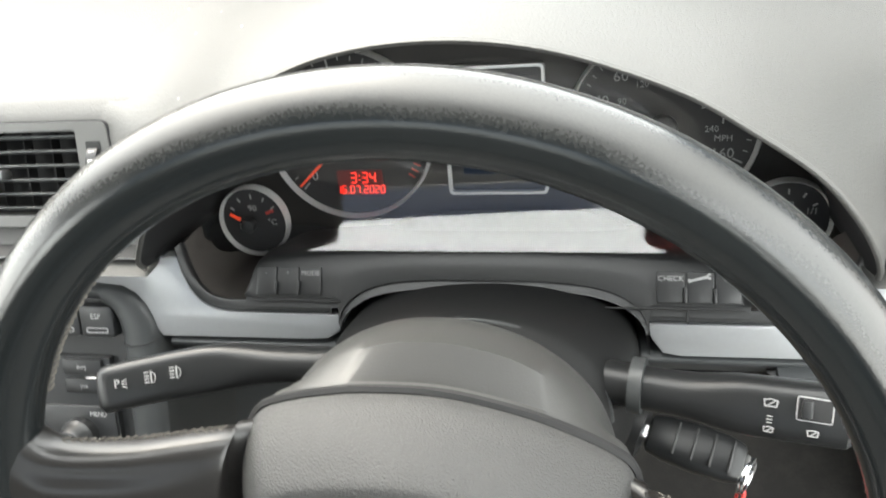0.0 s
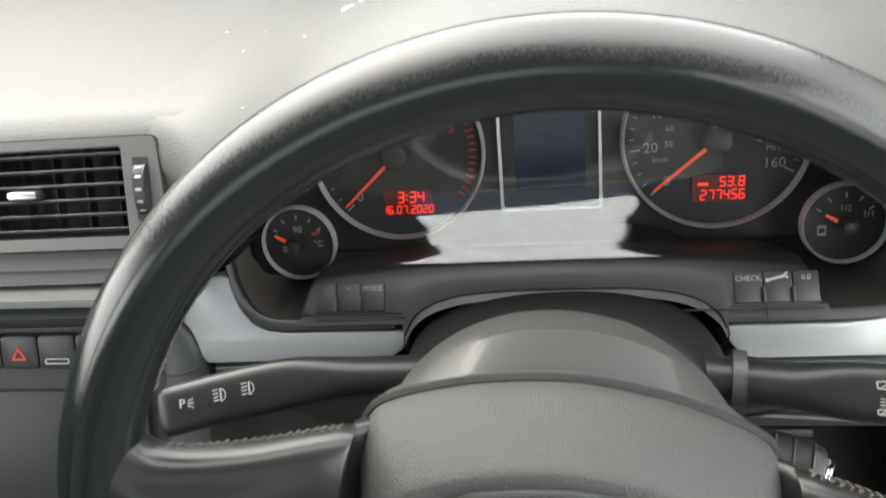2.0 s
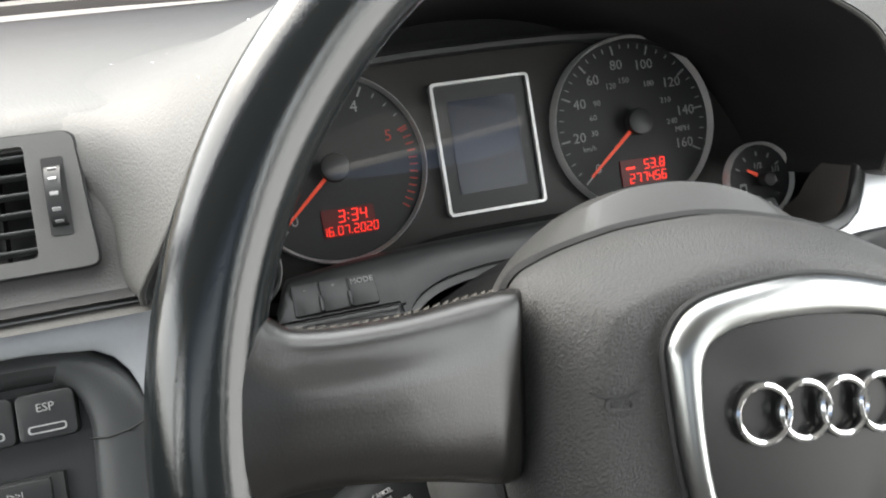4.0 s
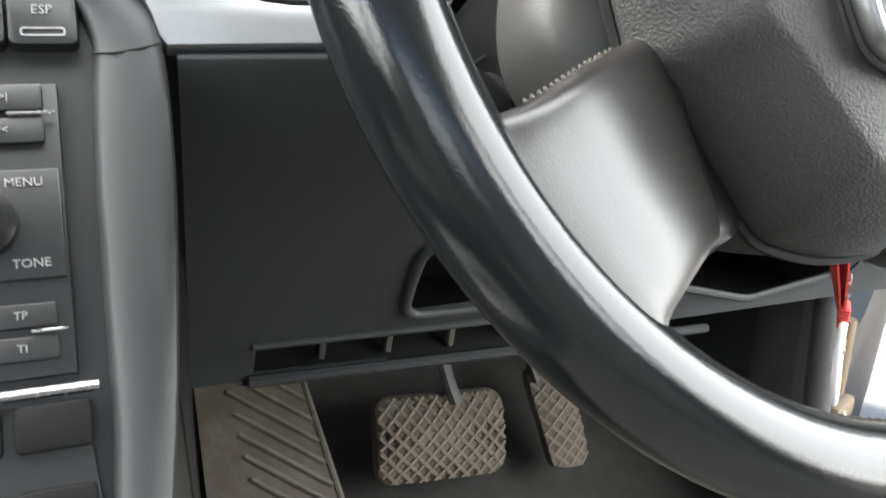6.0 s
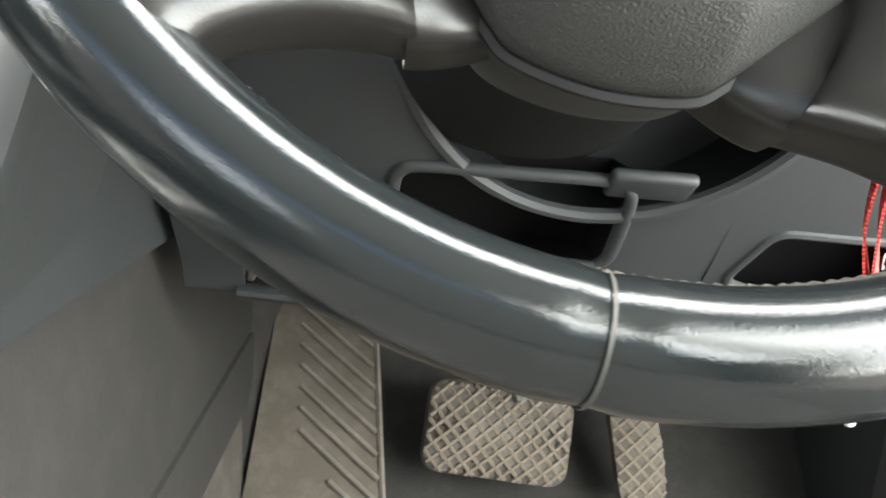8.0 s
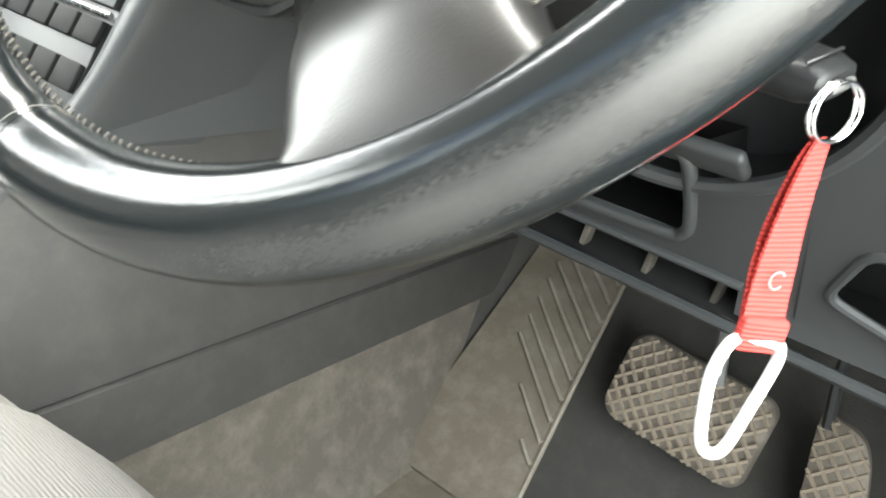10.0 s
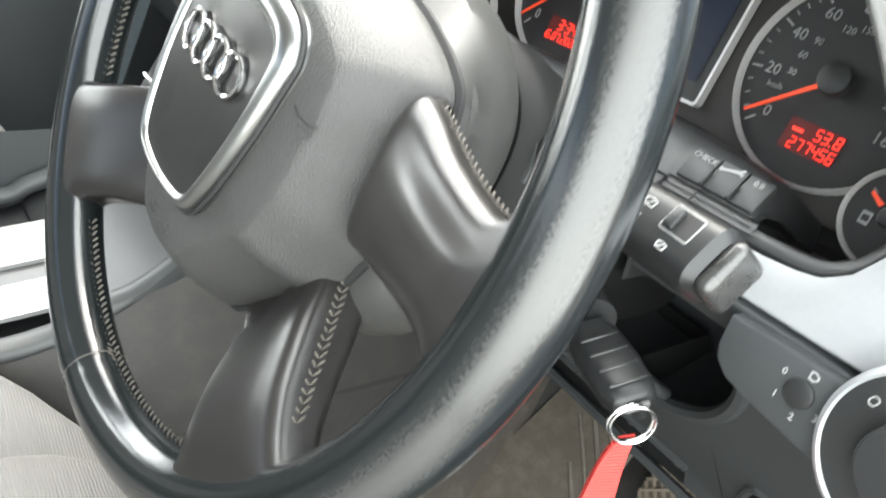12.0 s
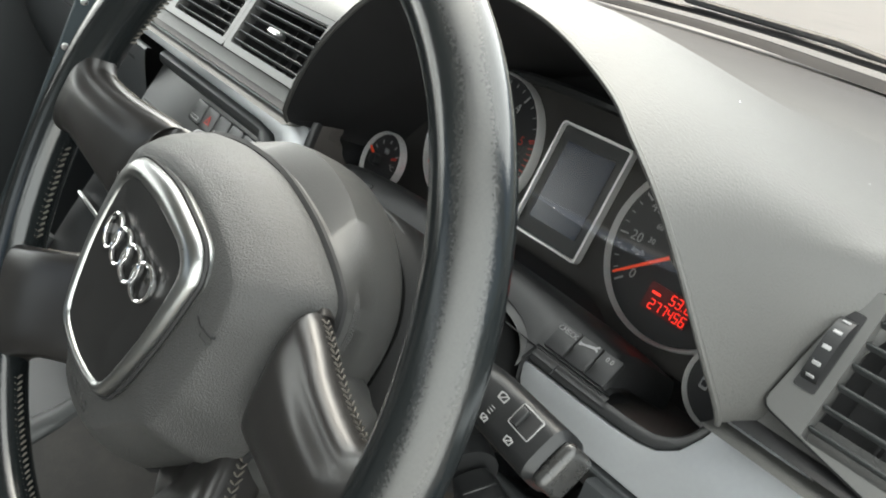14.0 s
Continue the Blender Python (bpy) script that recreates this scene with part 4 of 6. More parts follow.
def switch(x0, x1, z0, z1, text, line=True):
    s = thing("console_switch", "black rocker switch in the centre stack", "switch", SM, "centre stack switches")
    w, h = x1 - x0, vp(0, z1)[1] - vp(0, z0)[1]
    c = on((x0 + x1) / 2, (vp(0, z1)[1] + vp(0, z0)[1]) / 2, 0.003)
    part("rocker", plate(rounded(w, h, 0.003, 3), 0.008, c, 0.0012), BLACK, s)
    if text:
        words("word", text, 0.0052, c @ on(0, 0.0035, 0.0003), WHITE, s)
    if line:
        part("lamp_window", frame_plate(rounded(w * 0.65, 0.0035, 0.0012, 3), rounded(w * 0.65 - 0.0014, 0.0022, 0.0008, 3), 0.0004, c @ on(0, -0.0055, 0.0005)), WHITE, s)


switch(-0.2565, -0.2325, 0.5675, 0.5855, "ESP")
for i in range(4):
    switch(-0.2815 - 0.0247 * i, -0.2575 - 0.0247 * i, 0.5675, 0.5855, "", i != 2)
hz = part("hazard_mark", frame_plate([(0, 0.0045), (-0.005, -0.004), (0.005, -0.004)], [(0, 0.0022), (-0.003, -0.003), (0.003, -0.003)], 0.0004, SM @ on(-0.3189, vp(0, 0.576)[1], 0.0036)), REDPRINT, bpy.data.objects["console_switch.003"], "red warning triangle", smooth=False)
hz.matrix_parent_inverse = SM.inverted()

radio = thing("car_radio", "black car radio with grey buttons and a round knob", "radio", SM @ on(0.0, -0.0078))


def rp(x, z, out=0.0):
    return on(*vp(x, z), out)


part("radio_face", plate([vp(-0.2415, 0.5615), vp(-0.46, 0.5615), vp(-0.46, 0.4665), vp(-0.2415, 0.4665)], 0.01, on(0, 0, 0.0005), 0.001), BLACK, radio)


def radio_key(x0, x1, z0, z1, text, low=0.35):
    h = vp(0, z1)[1] - vp(0, z0)[1]
    k = part("radio_button", plate(rounded(x1 - x0, h, 0.0012, 2), 0.004, rp((x0 + x1) / 2, (z0 + z1) / 2, 0.003), 0.0008), BLACK, radio)
    if text:
        words("word", text, 0.0040, rp((x0 + x1) / 2, (z0 + z1) / 2, 0.0034), GREYPRINT, k)


radio_key(-0.2755, -0.2465, 0.5515, 0.5605, "I>>|", 0)
radio_key(-0.2755, -0.2465, 0.5405, 0.5490, "|<<", 0)
part("chrome_line", rbox(0.016, 0.0012, 0.0012, rp(-0.2505, 0.5502, 0.0036), 0.0004, 1), SATIN, radio)
part("panel_plate", plate([vp(-0.2425, 0.5320), vp(-0.30, 0.5320), vp(-0.30, 0.4965), vp(-0.2425, 0.4965)], 0.003, on(0, 0, 0.0022), 0.0008), BLACK, radio)
words("word", "MENU", 0.0046, rp(-0.2545, 0.5275, 0.0026), GREYPRINT, radio)
words("word", "TONE", 0.0046, rp(-0.2535, 0.5014, 0.0026), GREYPRINT, radio)
knob = part("knob", skin([[Vector((r * math.cos(2 * math.pi * i / 32), r * math.sin(2 * math.pi * i / 32), h)) for i in range(32)] for r, h in ((0.0125, 0), (0.0125, 0.006), (0.0105, 0.0085), (0.0095, 0.013), (0.0085, 0.0145), (0.006, 0.0150), (0.004, 0.0140), (0.0005, 0.0138))], True), BLACK, radio, "round black knob")
knob.matrix_local = rp(-0.2690, 0.5145, 0.002)
radio_key(-0.2695, -0.2465, 0.4815, 0.4890, "TP", 0)
radio_key(-0.2695, -0.2465, 0.4715, 0.4790, "TI", 0)
part("chrome_line", rbox(0.012, 0.0012, 0.0012, rp(-0.2490, 0.4802, 0.0036), 0.0004, 1), SATIN, radio)
rows = wide([(0, 0), (0, 0.002)], [0, 1])
part("lower_bar", tube([(-0.2350, 0.0780, 0.4565), (-0.34, 0.0780, 0.4565), (-0.46, 0.0780, 0.4565)], 0.002, 8), SATIN, stack, "thin bright bar")
clim = thing("climate_panel", "black climate control panel with keys", "control panel", SM @ on(0, -0.005))
part("climate_face", plate([vp(-0.2400, 0.456), vp(-0.46, 0.456), vp(-0.46, 0.405), vp(-0.2345, 0.405)], 0.008, on(0, 0, 0.0005), 0.001), BLACK, clim)
for i in range(5):
    k = part("climate_button", plate(rounded(0.024, 0.016, 0.002, 2), 0.004, rp(-0.250 - 0.028 * i, 0.449, 0.004), 0.001), PANEL, clim)
    part("climate_button", plate(rounded(0.024, 0.018, 0.002, 2), 0.004, rp(-0.250 - 0.028 * i, 0.4235, 0.004), 0.001), PANEL, clim)

# ---- knee panel below the trim ----
knee = thing("knee_panel", "black grained lower dash panel over the footwell", "dash panel")
kp = prof([(0.158, 0.5655), (0.148, 0.5650), (0.1455, 0.560), (0.160, 0.535), (0.200, 0.470), (0.240, 0.412), (0.268, 0.372), (0.276, 0.352)], 4)


def kneecut(c):
    return (((c.x - 0.045) / 0.115) ** 2 + ((c.z - 0.535) / 0.105) ** 2 < 1 and not (c.z > 0.5455 and c.x > 0.090)) or (-0.064 < c.x < 0.065 and 0.394 < c.z < 0.452) or (-0.158 < c.x < 0.098 and 0.3560 - 0.04 * (c.x + 0.16) < c.z < 0.3805 - 0.03 * (c.x + 0.16)) or inside(c.x, c.z, [(0.158, 0.429), (0.318, 0.427), (0.316, 0.378), (0.235, 0.362), (0.142, 0.390)])


bm = skin(wide(kp, steps(-0.197, 0.40, 140)))
bmesh.ops.subdivide_edges(bm, edges=[e for e in bm.edges if abs(e.verts[0].co.z - e.verts[1].co.z) > 1e-4], cuts=3, use_grid_fill=False)
bmesh.ops.delete(bm, geom=[f for f in bm.faces if kneecut(f.calc_center_median())], context="FACES")
part("panel_skin", thick(bm, 0.003), LOWER, knee)
kz = [q[1] for q in kp][::-1]
ky = [q[0] for q in kp][::-1]


def knee_y(z):
    return float(np.interp(z, kz, ky))


part("recess_rim", tube([Vector((0.045 + 0.115 * math.cos(t), knee_y(0.535 + 0.105 * math.sin(t)) + 0.001, 0.535 + 0.105 * math.sin(t))) for t in [math.pi * (0.07 - 1.14 * i / 50) for i in range(51)]], 0.0048, 8), LOWER, knee)
rim_line = []
for i in range(5):
    c = [Vector((x, 0, z)) for x, z in ((0.158, 0.429), (0.318, 0.427), (0.316, 0.378), (0.235, 0.362), (0.142, 0.390))]
    p, o, n = c[i], c[i - 1], c[(i + 1) % 5]
    d0, d1 = (o - p).normalized() * 0.010, (n - p).normalized() * 0.010
    for t in (0, 0.25, 0.5, 0.75, 1):
        rim_line.append((p + d0) * (1 - t) ** 2 + p * (2 * t * (1 - t)) + (p + d1) * t * t)
part("drawer_rim", tube([Vector((p.x, knee_y(p.z) + 0.0005, p.z)) for p in rim_line], 0.0032, 8, True), LOWER, knee)
# hollows behind the openings; near-black pocket and drawer sides paint in their shade
part("column_recess", skin([[Vector((0.045 + 0.118 * r * math.cos(t), knee_y(min(0.535 + 0.108 * r * math.sin(t), 0.560)) + 0.004 + d, min(0.535 + 0.108 * r * math.sin(t), 0.560))) for t in [2 * math.pi * i / 40 for i in range(40)]] for r, d in ((1, 0), (0.98, 0.03), (0.9, 0.07), (0.5, 0.09))], True), LOWER, knee)
part("panel_cover", rbox(0.048, 0.026, 0.008, Matrix.Translation((0.0740, 0.2100, 0.4530)) @ Matrix.Rotation(radians(-34), 4, "X"), 0.0035, 3), LOWER, knee, "small snapped-in cover")
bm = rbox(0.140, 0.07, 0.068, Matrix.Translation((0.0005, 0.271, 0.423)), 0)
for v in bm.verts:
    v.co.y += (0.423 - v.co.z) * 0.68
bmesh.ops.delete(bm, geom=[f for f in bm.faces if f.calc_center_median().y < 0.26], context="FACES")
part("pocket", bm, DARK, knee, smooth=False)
part("pocket_rim", tube(spline([Vector((x, knee_y(z) - 0.0005, z)) for x, z in ((0.0, 0.4535), (-0.050, 0.4535), (-0.062, 0.4500), (-0.0665, 0.4400), (-0.0665, 0.4080), (-0.0625, 0.3970), (-0.050, 0.3925), (0.0, 0.3915), (0.052, 0.3925), (0.0635, 0.3970), (0.0675, 0.4080), (0.0675, 0.4400), (0.063, 0.4500), (0.052, 0.4535))], 5, True), 0.0040, 10, True), LOWER, knee)
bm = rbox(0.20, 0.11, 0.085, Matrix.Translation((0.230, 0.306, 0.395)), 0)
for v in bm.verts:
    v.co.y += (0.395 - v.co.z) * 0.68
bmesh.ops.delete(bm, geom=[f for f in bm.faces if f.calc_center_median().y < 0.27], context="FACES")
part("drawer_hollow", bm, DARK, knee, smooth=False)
# slotted duct along the lower edge
tray = thing("footwell_duct", "dusty slotted plastic edge under the dash", "air duct")
part("lower_rail", tube([(-0.1625, 0.2735, 0.3520), (0.205, 0.283, 0.3365)], 0.006, 8, squash=0.7), LOWER, tray)
part("upper_rail", tube([(-0.1600, 0.2620, 0.3815), (0.10, 0.2655, 0.3740)], 0.003, 8), LOWER, tray)
for i in range(6):
    x = -0.157 + 0.0475 * i
    part("duct_rib", rbox(0.005, 0.010, 0.024, Matrix.Translation((x, 0.296, 0.3655 - (x + 0.15) * 0.04)) @ Matrix.Rotation(radians(8), 4, "Y"), 0.001, 1), DUSTY, tray)
# near-black sheet: the shade inside the slots, put into its colour
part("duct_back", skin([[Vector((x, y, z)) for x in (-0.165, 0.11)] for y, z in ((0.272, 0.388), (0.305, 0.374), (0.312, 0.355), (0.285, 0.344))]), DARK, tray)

# ---- light switch panel ----
LM = leaned(0, 0.1395, 0.555, 0.15)
lights = thing("light_switch_panel", "black light switch panel with a rotary switch and a level dial", "switch panel", LM)


def lp(x, z):
    return (x, (z - 0.555) * 1.011)


part("panel_plate", plate([lp(0.1575, 0.5625), lp(0.1575, 0.549), lp(0.160, 0.543), lp(0.166, 0.5385), lp(0.176, 0.536), lp(0.31, 0.520), lp(0.31, 0.566), lp(0.20, 0.564)], 0.010, on(0, 0, 0.004), 0.002), LOWER, lights)
d = part("level_dial", disc(0.0062, 0.004, on(*lp(0.1955, 0.5515), 0.0055), 24, 0.001), BLACK, lights, "small thumb dial")
for txt, dx, dz in (("0", -0.0085, 0.0045), ("1", -0.008, -0.0055), ("2", 0.0015, -0.0095), ("3", 0.0095, -0.0045)):
    words("figure", txt, 0.0042, on(*lp(0.1955 + dx, 0.5515 + dz), 0.0044), WHITE, lights)
part("lamp_symbol", frame_plate([(-0.0018, -0.0017), (0.0002, -0.0021), (0.0021, -0.0008), (0.0021, 0.0008), (0.0002, 0.0021), (-0.0018, 0.0017)], [(-0.0012, -0.0011), (0.0002, -0.0014), (0.0014, -0.0005), (0.0014, 0.0005), (0.0002, 0.0014), (-0.0012, 0.0011)], 0.0003, on(*lp(0.1975, 0.5605), 0.0046)), WHITE, lights, smooth=False)
cx, cz = lp(0.2420, 0.5545)
part("rotary_ring", skin([[Vector((cx + r * math.cos(2 * math.pi * i / 56), cz + r * math.sin(2 * math.pi * i / 56), h)) for i in range(56)] for r, h in ((0.036, 0.002), (0.0355, 0.008), (0.0335, 0.0095), (0.032, 0.008))], True), SILVER, lights, "silver ring of the rotary switch")
rot = part("rotary_face", disc(0.0325, 0.006, on(cx, cz, 0.0085)), BLACK, lights)
part("rotary_knob", skin([[Vector((cx + r * math.cos(2 * math.pi * i / 40), cz + r * math.sin(2 * math.pi * i / 40), h)) for i in range(40)] for r, h in ((0.0175, 0.008), (0.017, 0.018), (0.0155, 0.020), (0.0005, 0.0205))], True), BLACK, rot, "round black knob")
for a in (150, 122, 92, 62, 35):
    sx, sy = cx + 0.0255 * math.cos(radians(a)), cz + 0.0255 * math.sin(radians(a))
    part("lamp_symbol", frame_plate(rounded(0.0042, 0.0032, 0.0014, 3), rounded(0.0032, 0.0022, 0.0009, 3), 0.0003, on(sx, sy, 0.0089, a - 90)), WHITE, rot, smooth=False)

# ---- steering wheel ----
A = radians(21.06)
COL = Matrix.Translation((0.0051, -0.0044, 0.6227)) @ Matrix.Rotation(radians(2.4), 4, "Z") @ Matrix(((1, 0, 0), (0, math.sin(A), -math.cos(A)), (0, math.cos(A), math.sin(A)))).to_4x4()
WM = COL @ Matrix.Rotation(radians(-8.5), 4, "Z")
RR, RT = 0.1735, 0.0141
wheel = thing("steering_wheel", "worn black leather steering wheel with four spokes", "steering wheel", WM)
rows = []
for i in range(160):
    a = 2 * math.pi * i / 160
    seam = min(abs((a - 1.5 * math.pi + math.pi) % (2 * math.pi) - math.pi) / 0.006, 1)
    row = []
    for j in range(28):
        t = 2 * math.pi * j / 28
        rr = RT * (1 - 0.05 * (1 - seam)) * (1 + 0.025 * math.cos(2 * t))
        row.append(Vector(((RR + rr * math.cos(t)) * math.cos(a), (RR + rr * math.cos(t)) * math.sin(a), rr * 1.04 * math.sin(t))))
    rows.append(row)
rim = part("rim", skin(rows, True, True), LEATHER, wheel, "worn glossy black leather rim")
part("leather_seam", skin([[Vector(((RR + (RT + 0.0004) * math.cos(t)) * math.cos(a), (RR + (RT + 0.0004) * math.cos(t)) * math.sin(a), (RT * 1.04 + 0.0003) * math.sin(t))) for t in [2 * math.pi * j / 28 for j in range(28)]] for a in (1.5 * math.pi - 0.0022, 1.5 * math.pi + 0.0022)], True), SEAMLEATHER, rim, "sewn joint of the leather")

# airbag cover: a domed shield
half = [(0, 0.0535), (0.030, 0.0505), (0.050, 0.0458), (0.0665, 0.0400), (0.0765, 0.0335), (0.0815, 0.020), (0.0820, 0.000), (0.0822, -0.020), (0.0815, -0.0330), (0.0775, -0.0480), (0.0735, -0.0600), (0.062, -0.0690), (0.046, -0.0850), (0.0310, -0.1010), (0.022, -0.1070), (0, -0.1100)]
full = half + [(-x, y) for x, y in reversed(half[1:-1])]
outline = spline([(x, y, 0) for x, y in full], 5, True)
pc = Vector((0, -0.018, 0))


def pad_w(s):
    if s < 0.78:
        return 0.0130 - 0.0060 * (s / 0.78) ** 2.4
    f = (s - 0.78) / 0.22
    return 0.007 - 0.021 * f - 0.014 * f ** 3


rows = []
for s in (1.0, 0.985, 0.96, 0.92, 0.87, 0.81, 0.785, 0.77, 0.72, 0.62, 0.5, 0.36, 0.2, 0.02):
    rows.append([Vector(((p.x - pc.x) * s + pc.x, (p.y - pc.y) * s + pc.y, pad_w(s))) for p in outline])
rows.insert(0, [Vector((p.x * 0.985, p.y * 0.985, -0.045)) for p in outline])
no = len(outline)
pad_tree = BVHTree.FromPolygons([p for r in rows for p in r], [(i * no + j, i * no + (j + 1) % no, (i + 1) * no + (j + 1) % no, (i + 1) * no + j) for i in range(len(rows) - 1) for j in range(no)])


def on_pad(x, y, out=0.0003):
    """A space on the cover's skin."""
    hit = pad_tree.ray_cast(Vector((x, y, 0.1)), Vector((0, 0, -1)))
    n = hit[1] if hit[1].z > 0 else -hit[1]
    ax = (Vector((1, 0, 0)) - n * n.x).normalized()
    return Matrix.Translation(hit[0] + n * out) @ Matrix((ax, n.cross(ax), n)).transposed().to_4x4()


cover = part("airbag_cover", skin(rows, True), PAD, wheel, "grained dark grey airbag cover")
# groove round the cover and the hub shell behind it
part("cover_gap", tube([Vector((p.x * 1.004, p.y * 1.004, -0.0335)) for p in outline], 0.0022, 6, True), DARK, wheel)
sh = [(0, 0.0670), (0.024, 0.0640), (0.043, 0.0560), (0.0575, 0.0455), (0.0670, 0.0345), (0.0725, 0.0235), (0.0755, 0.0120), (0.0768, 0.0), (0.0768, -0.026), (0.0755, -0.044), (0.0705, -0.0575), (0.058, -0.0720), (0.045, -0.0860), (0.0340, -0.0975), (0.022, -0.104), (0, -0.107)]
so = spline([(x, y, 0) for x, y in sh + [(-x, y) for x, y in reversed(sh[1:-1])]], 5, True)
rows = [[Vector((p.x * 0.995, p.y * 0.995, -0.0335)) for p in outline]]
for k, (s, w) in enumerate(((0.995, -0.040), (1.0, -0.050), (1.0, -0.060), (0.988, -0.069), (0.962, -0.077), (0.91, -0.083), (0.76, -0.0872), (0.5, -0.089))):
    f = min(k, 1)
    rows.append([Vector((o.x * (1 - f) + p.x * s * f, o.y * (1 - f) + p.y * s * f, w)) for p, o in zip(so, outline)])
part("hub_shell", skin(rows, True, cap=True), SHELL, wheel, "smooth grey hub shell")
for sx in (1, -1):
    # shoulder of the hub between the two spokes of a side
    web = spline([(0.0700, -0.0050, 0), (0.0870, -0.0040, 0), (0.0960, -0.0080, 0), (0.0985, -0.0220, 0), (0.0992, -0.0360, 0), (0.0975, -0.0470, 0), (0.0925, -0.0570, 0), (0.0860, -0.0660, 0), (0.0770, -0.0745, 0), (0.0640, -0.0760, 0), (0.0500, -0.0700, 0)], 4, True)
    wc = Vector((0.066, -0.046, 0))
    part("spoke_web", skin([[Vector(((wc.x + (p.x - wc.x) * k) * sx, wc.y + (p.y - wc.y) * k, w)) for p in web] for k, w in ((0.2, -0.0330), (0.5, -0.0340), (0.72, -0.0365), (0.86, -0.0400), (0.94, -0.0440), (0.985, -0.0495), (1.0, -0.0560), (0.99, -0.0650), (0.95, -0.0730), (0.85, -0.0790))], True, cap=True), SHELL, wheel, "smooth grey shoulder of the hub")


def spoke(line, widths, fronts, backs, pleat=0.0, box=0.66):
    """A leather spoke along a line of points in the wheel's plane."""
    pts = spline([(x, y, 0) for x, y in line], 6)
    n = len(pts)

    def at(vals, f):
        q = f * (len(vals) - 1)
        i = min(int(q), len(vals) - 2)
        g = q - i
        p0, p1, p2, p3 = vals[max(i - 1, 0)], vals[i], vals[i + 1], vals[min(i + 2, len(vals) - 1)]
        return 0.5 * (2 * p1 + (p2 - p0) * g + (2 * p0 - 5 * p1 + 4 * p2 - p3) * g * g + (3 * p1 - p0 - 3 * p2 + p3) * g ** 3)
    rows = []
    for i, c in enumerate(pts):
        f = i / (n - 1)
        d = (pts[min(i + 1, n - 1)] - pts[max(i - 1, 0)]).normalized()
        side = Vector((-d.y, d.x, 0))
        hw, hi, lo = at(widths, f), at(fronts, f), at(backs, f)
        w, th = (hi + lo) / 2, (hi - lo) / 2
        row = []
        for j in range(60):
            t = 2 * math.pi * j / 60
            cx, sx = math.cos(t), math.sin(t)
            u, h = math.copysign(abs(cx) ** box, cx), math.copysign(abs(sx) ** (box + 0.12), sx)
            up = side.y * u
            fold = math.exp(-((up - 0.62) / 0.16) ** 2) * math.exp(-((f - 0.30) / 0.20) ** 2) if h > 0 else 0.0
            swell = math.exp(-((up - 0.25) / 0.22) ** 2) * math.exp(-((f - 0.32) / 0.22) ** 2) if h > 0 else 0.0
            q = c + side * (hw * u)
            row.append(Vector((q.x, q.y, w + th * h - pleat * fold + 0.45 * pleat * swell)))
        rows.append(row)
    tree = BVHTree.FromPolygons([p for r in rows for p in r], [(i * 60 + j, i * 60 + (j + 1) % 60, (i + 1) * 60 + (j + 1) % 60, (i + 1) * 60 + j) for i in range(n - 1) for j in range(60)])
    return part("spoke", skin(rows, True, cap=True), SPOKELEATHER, wheel, "smooth black leather spoke"), tree


def laid(points, tree, out):
    """Points brought down on a surface from the side that out gives."""
    out, res = Vector(out).normalized(), []
    for p in points:
        hit = tree.ray_cast(Vector(p) + out * 0.06, -out)
        if hit[0] is not None:
            res.append(hit[0] + out * 0.0003)
    return res


def stitch_row(parent, pts, ups, mat, size=0.0030, thread=0.00055):
    """Pairs of slanted thread stitches along a seam, with the seam's groove: one row in a single mesh."""
    bm = bmesh.new()
    rng = random.Random(len(pts))

    def add(path, r):
        t = tube(path, r, 5)
        me = bpy.data.meshes.new("tmp")
        t.to_mesh(me)
        t.free()
        bm.from_mesh(me)
        bpy.data.meshes.remove(me)
    for k in range(len(pts) - 1):
        a, b = Vector(pts[k]), Vector(pts[k + 1])
        u = Vector(ups[k])
        d = (b - a)
        n = u.cross(d).normalized()
        for s in (-1, 1):
            j1, j2 = rng.uniform(0.88, 1.12), rng.uniform(-0.08, 0.08)
            p0 = a + u * (size * s * j1) + d * j2
            p1 = a + d * 0.72 + u * (size * 0.10 * s)
            add([p0, p0.lerp(p1, 0.3) + n * 0.0004, p0.lerp(p1, 0.7) + n * 0.0003, p1], [thread * 0.7, thread * 1.15, thread, thread * 0.6])
    ob = part("stitching", bm, mat, parent, "pale worn cross stitching")
    ob["kind"] = "stuff"
    return ob


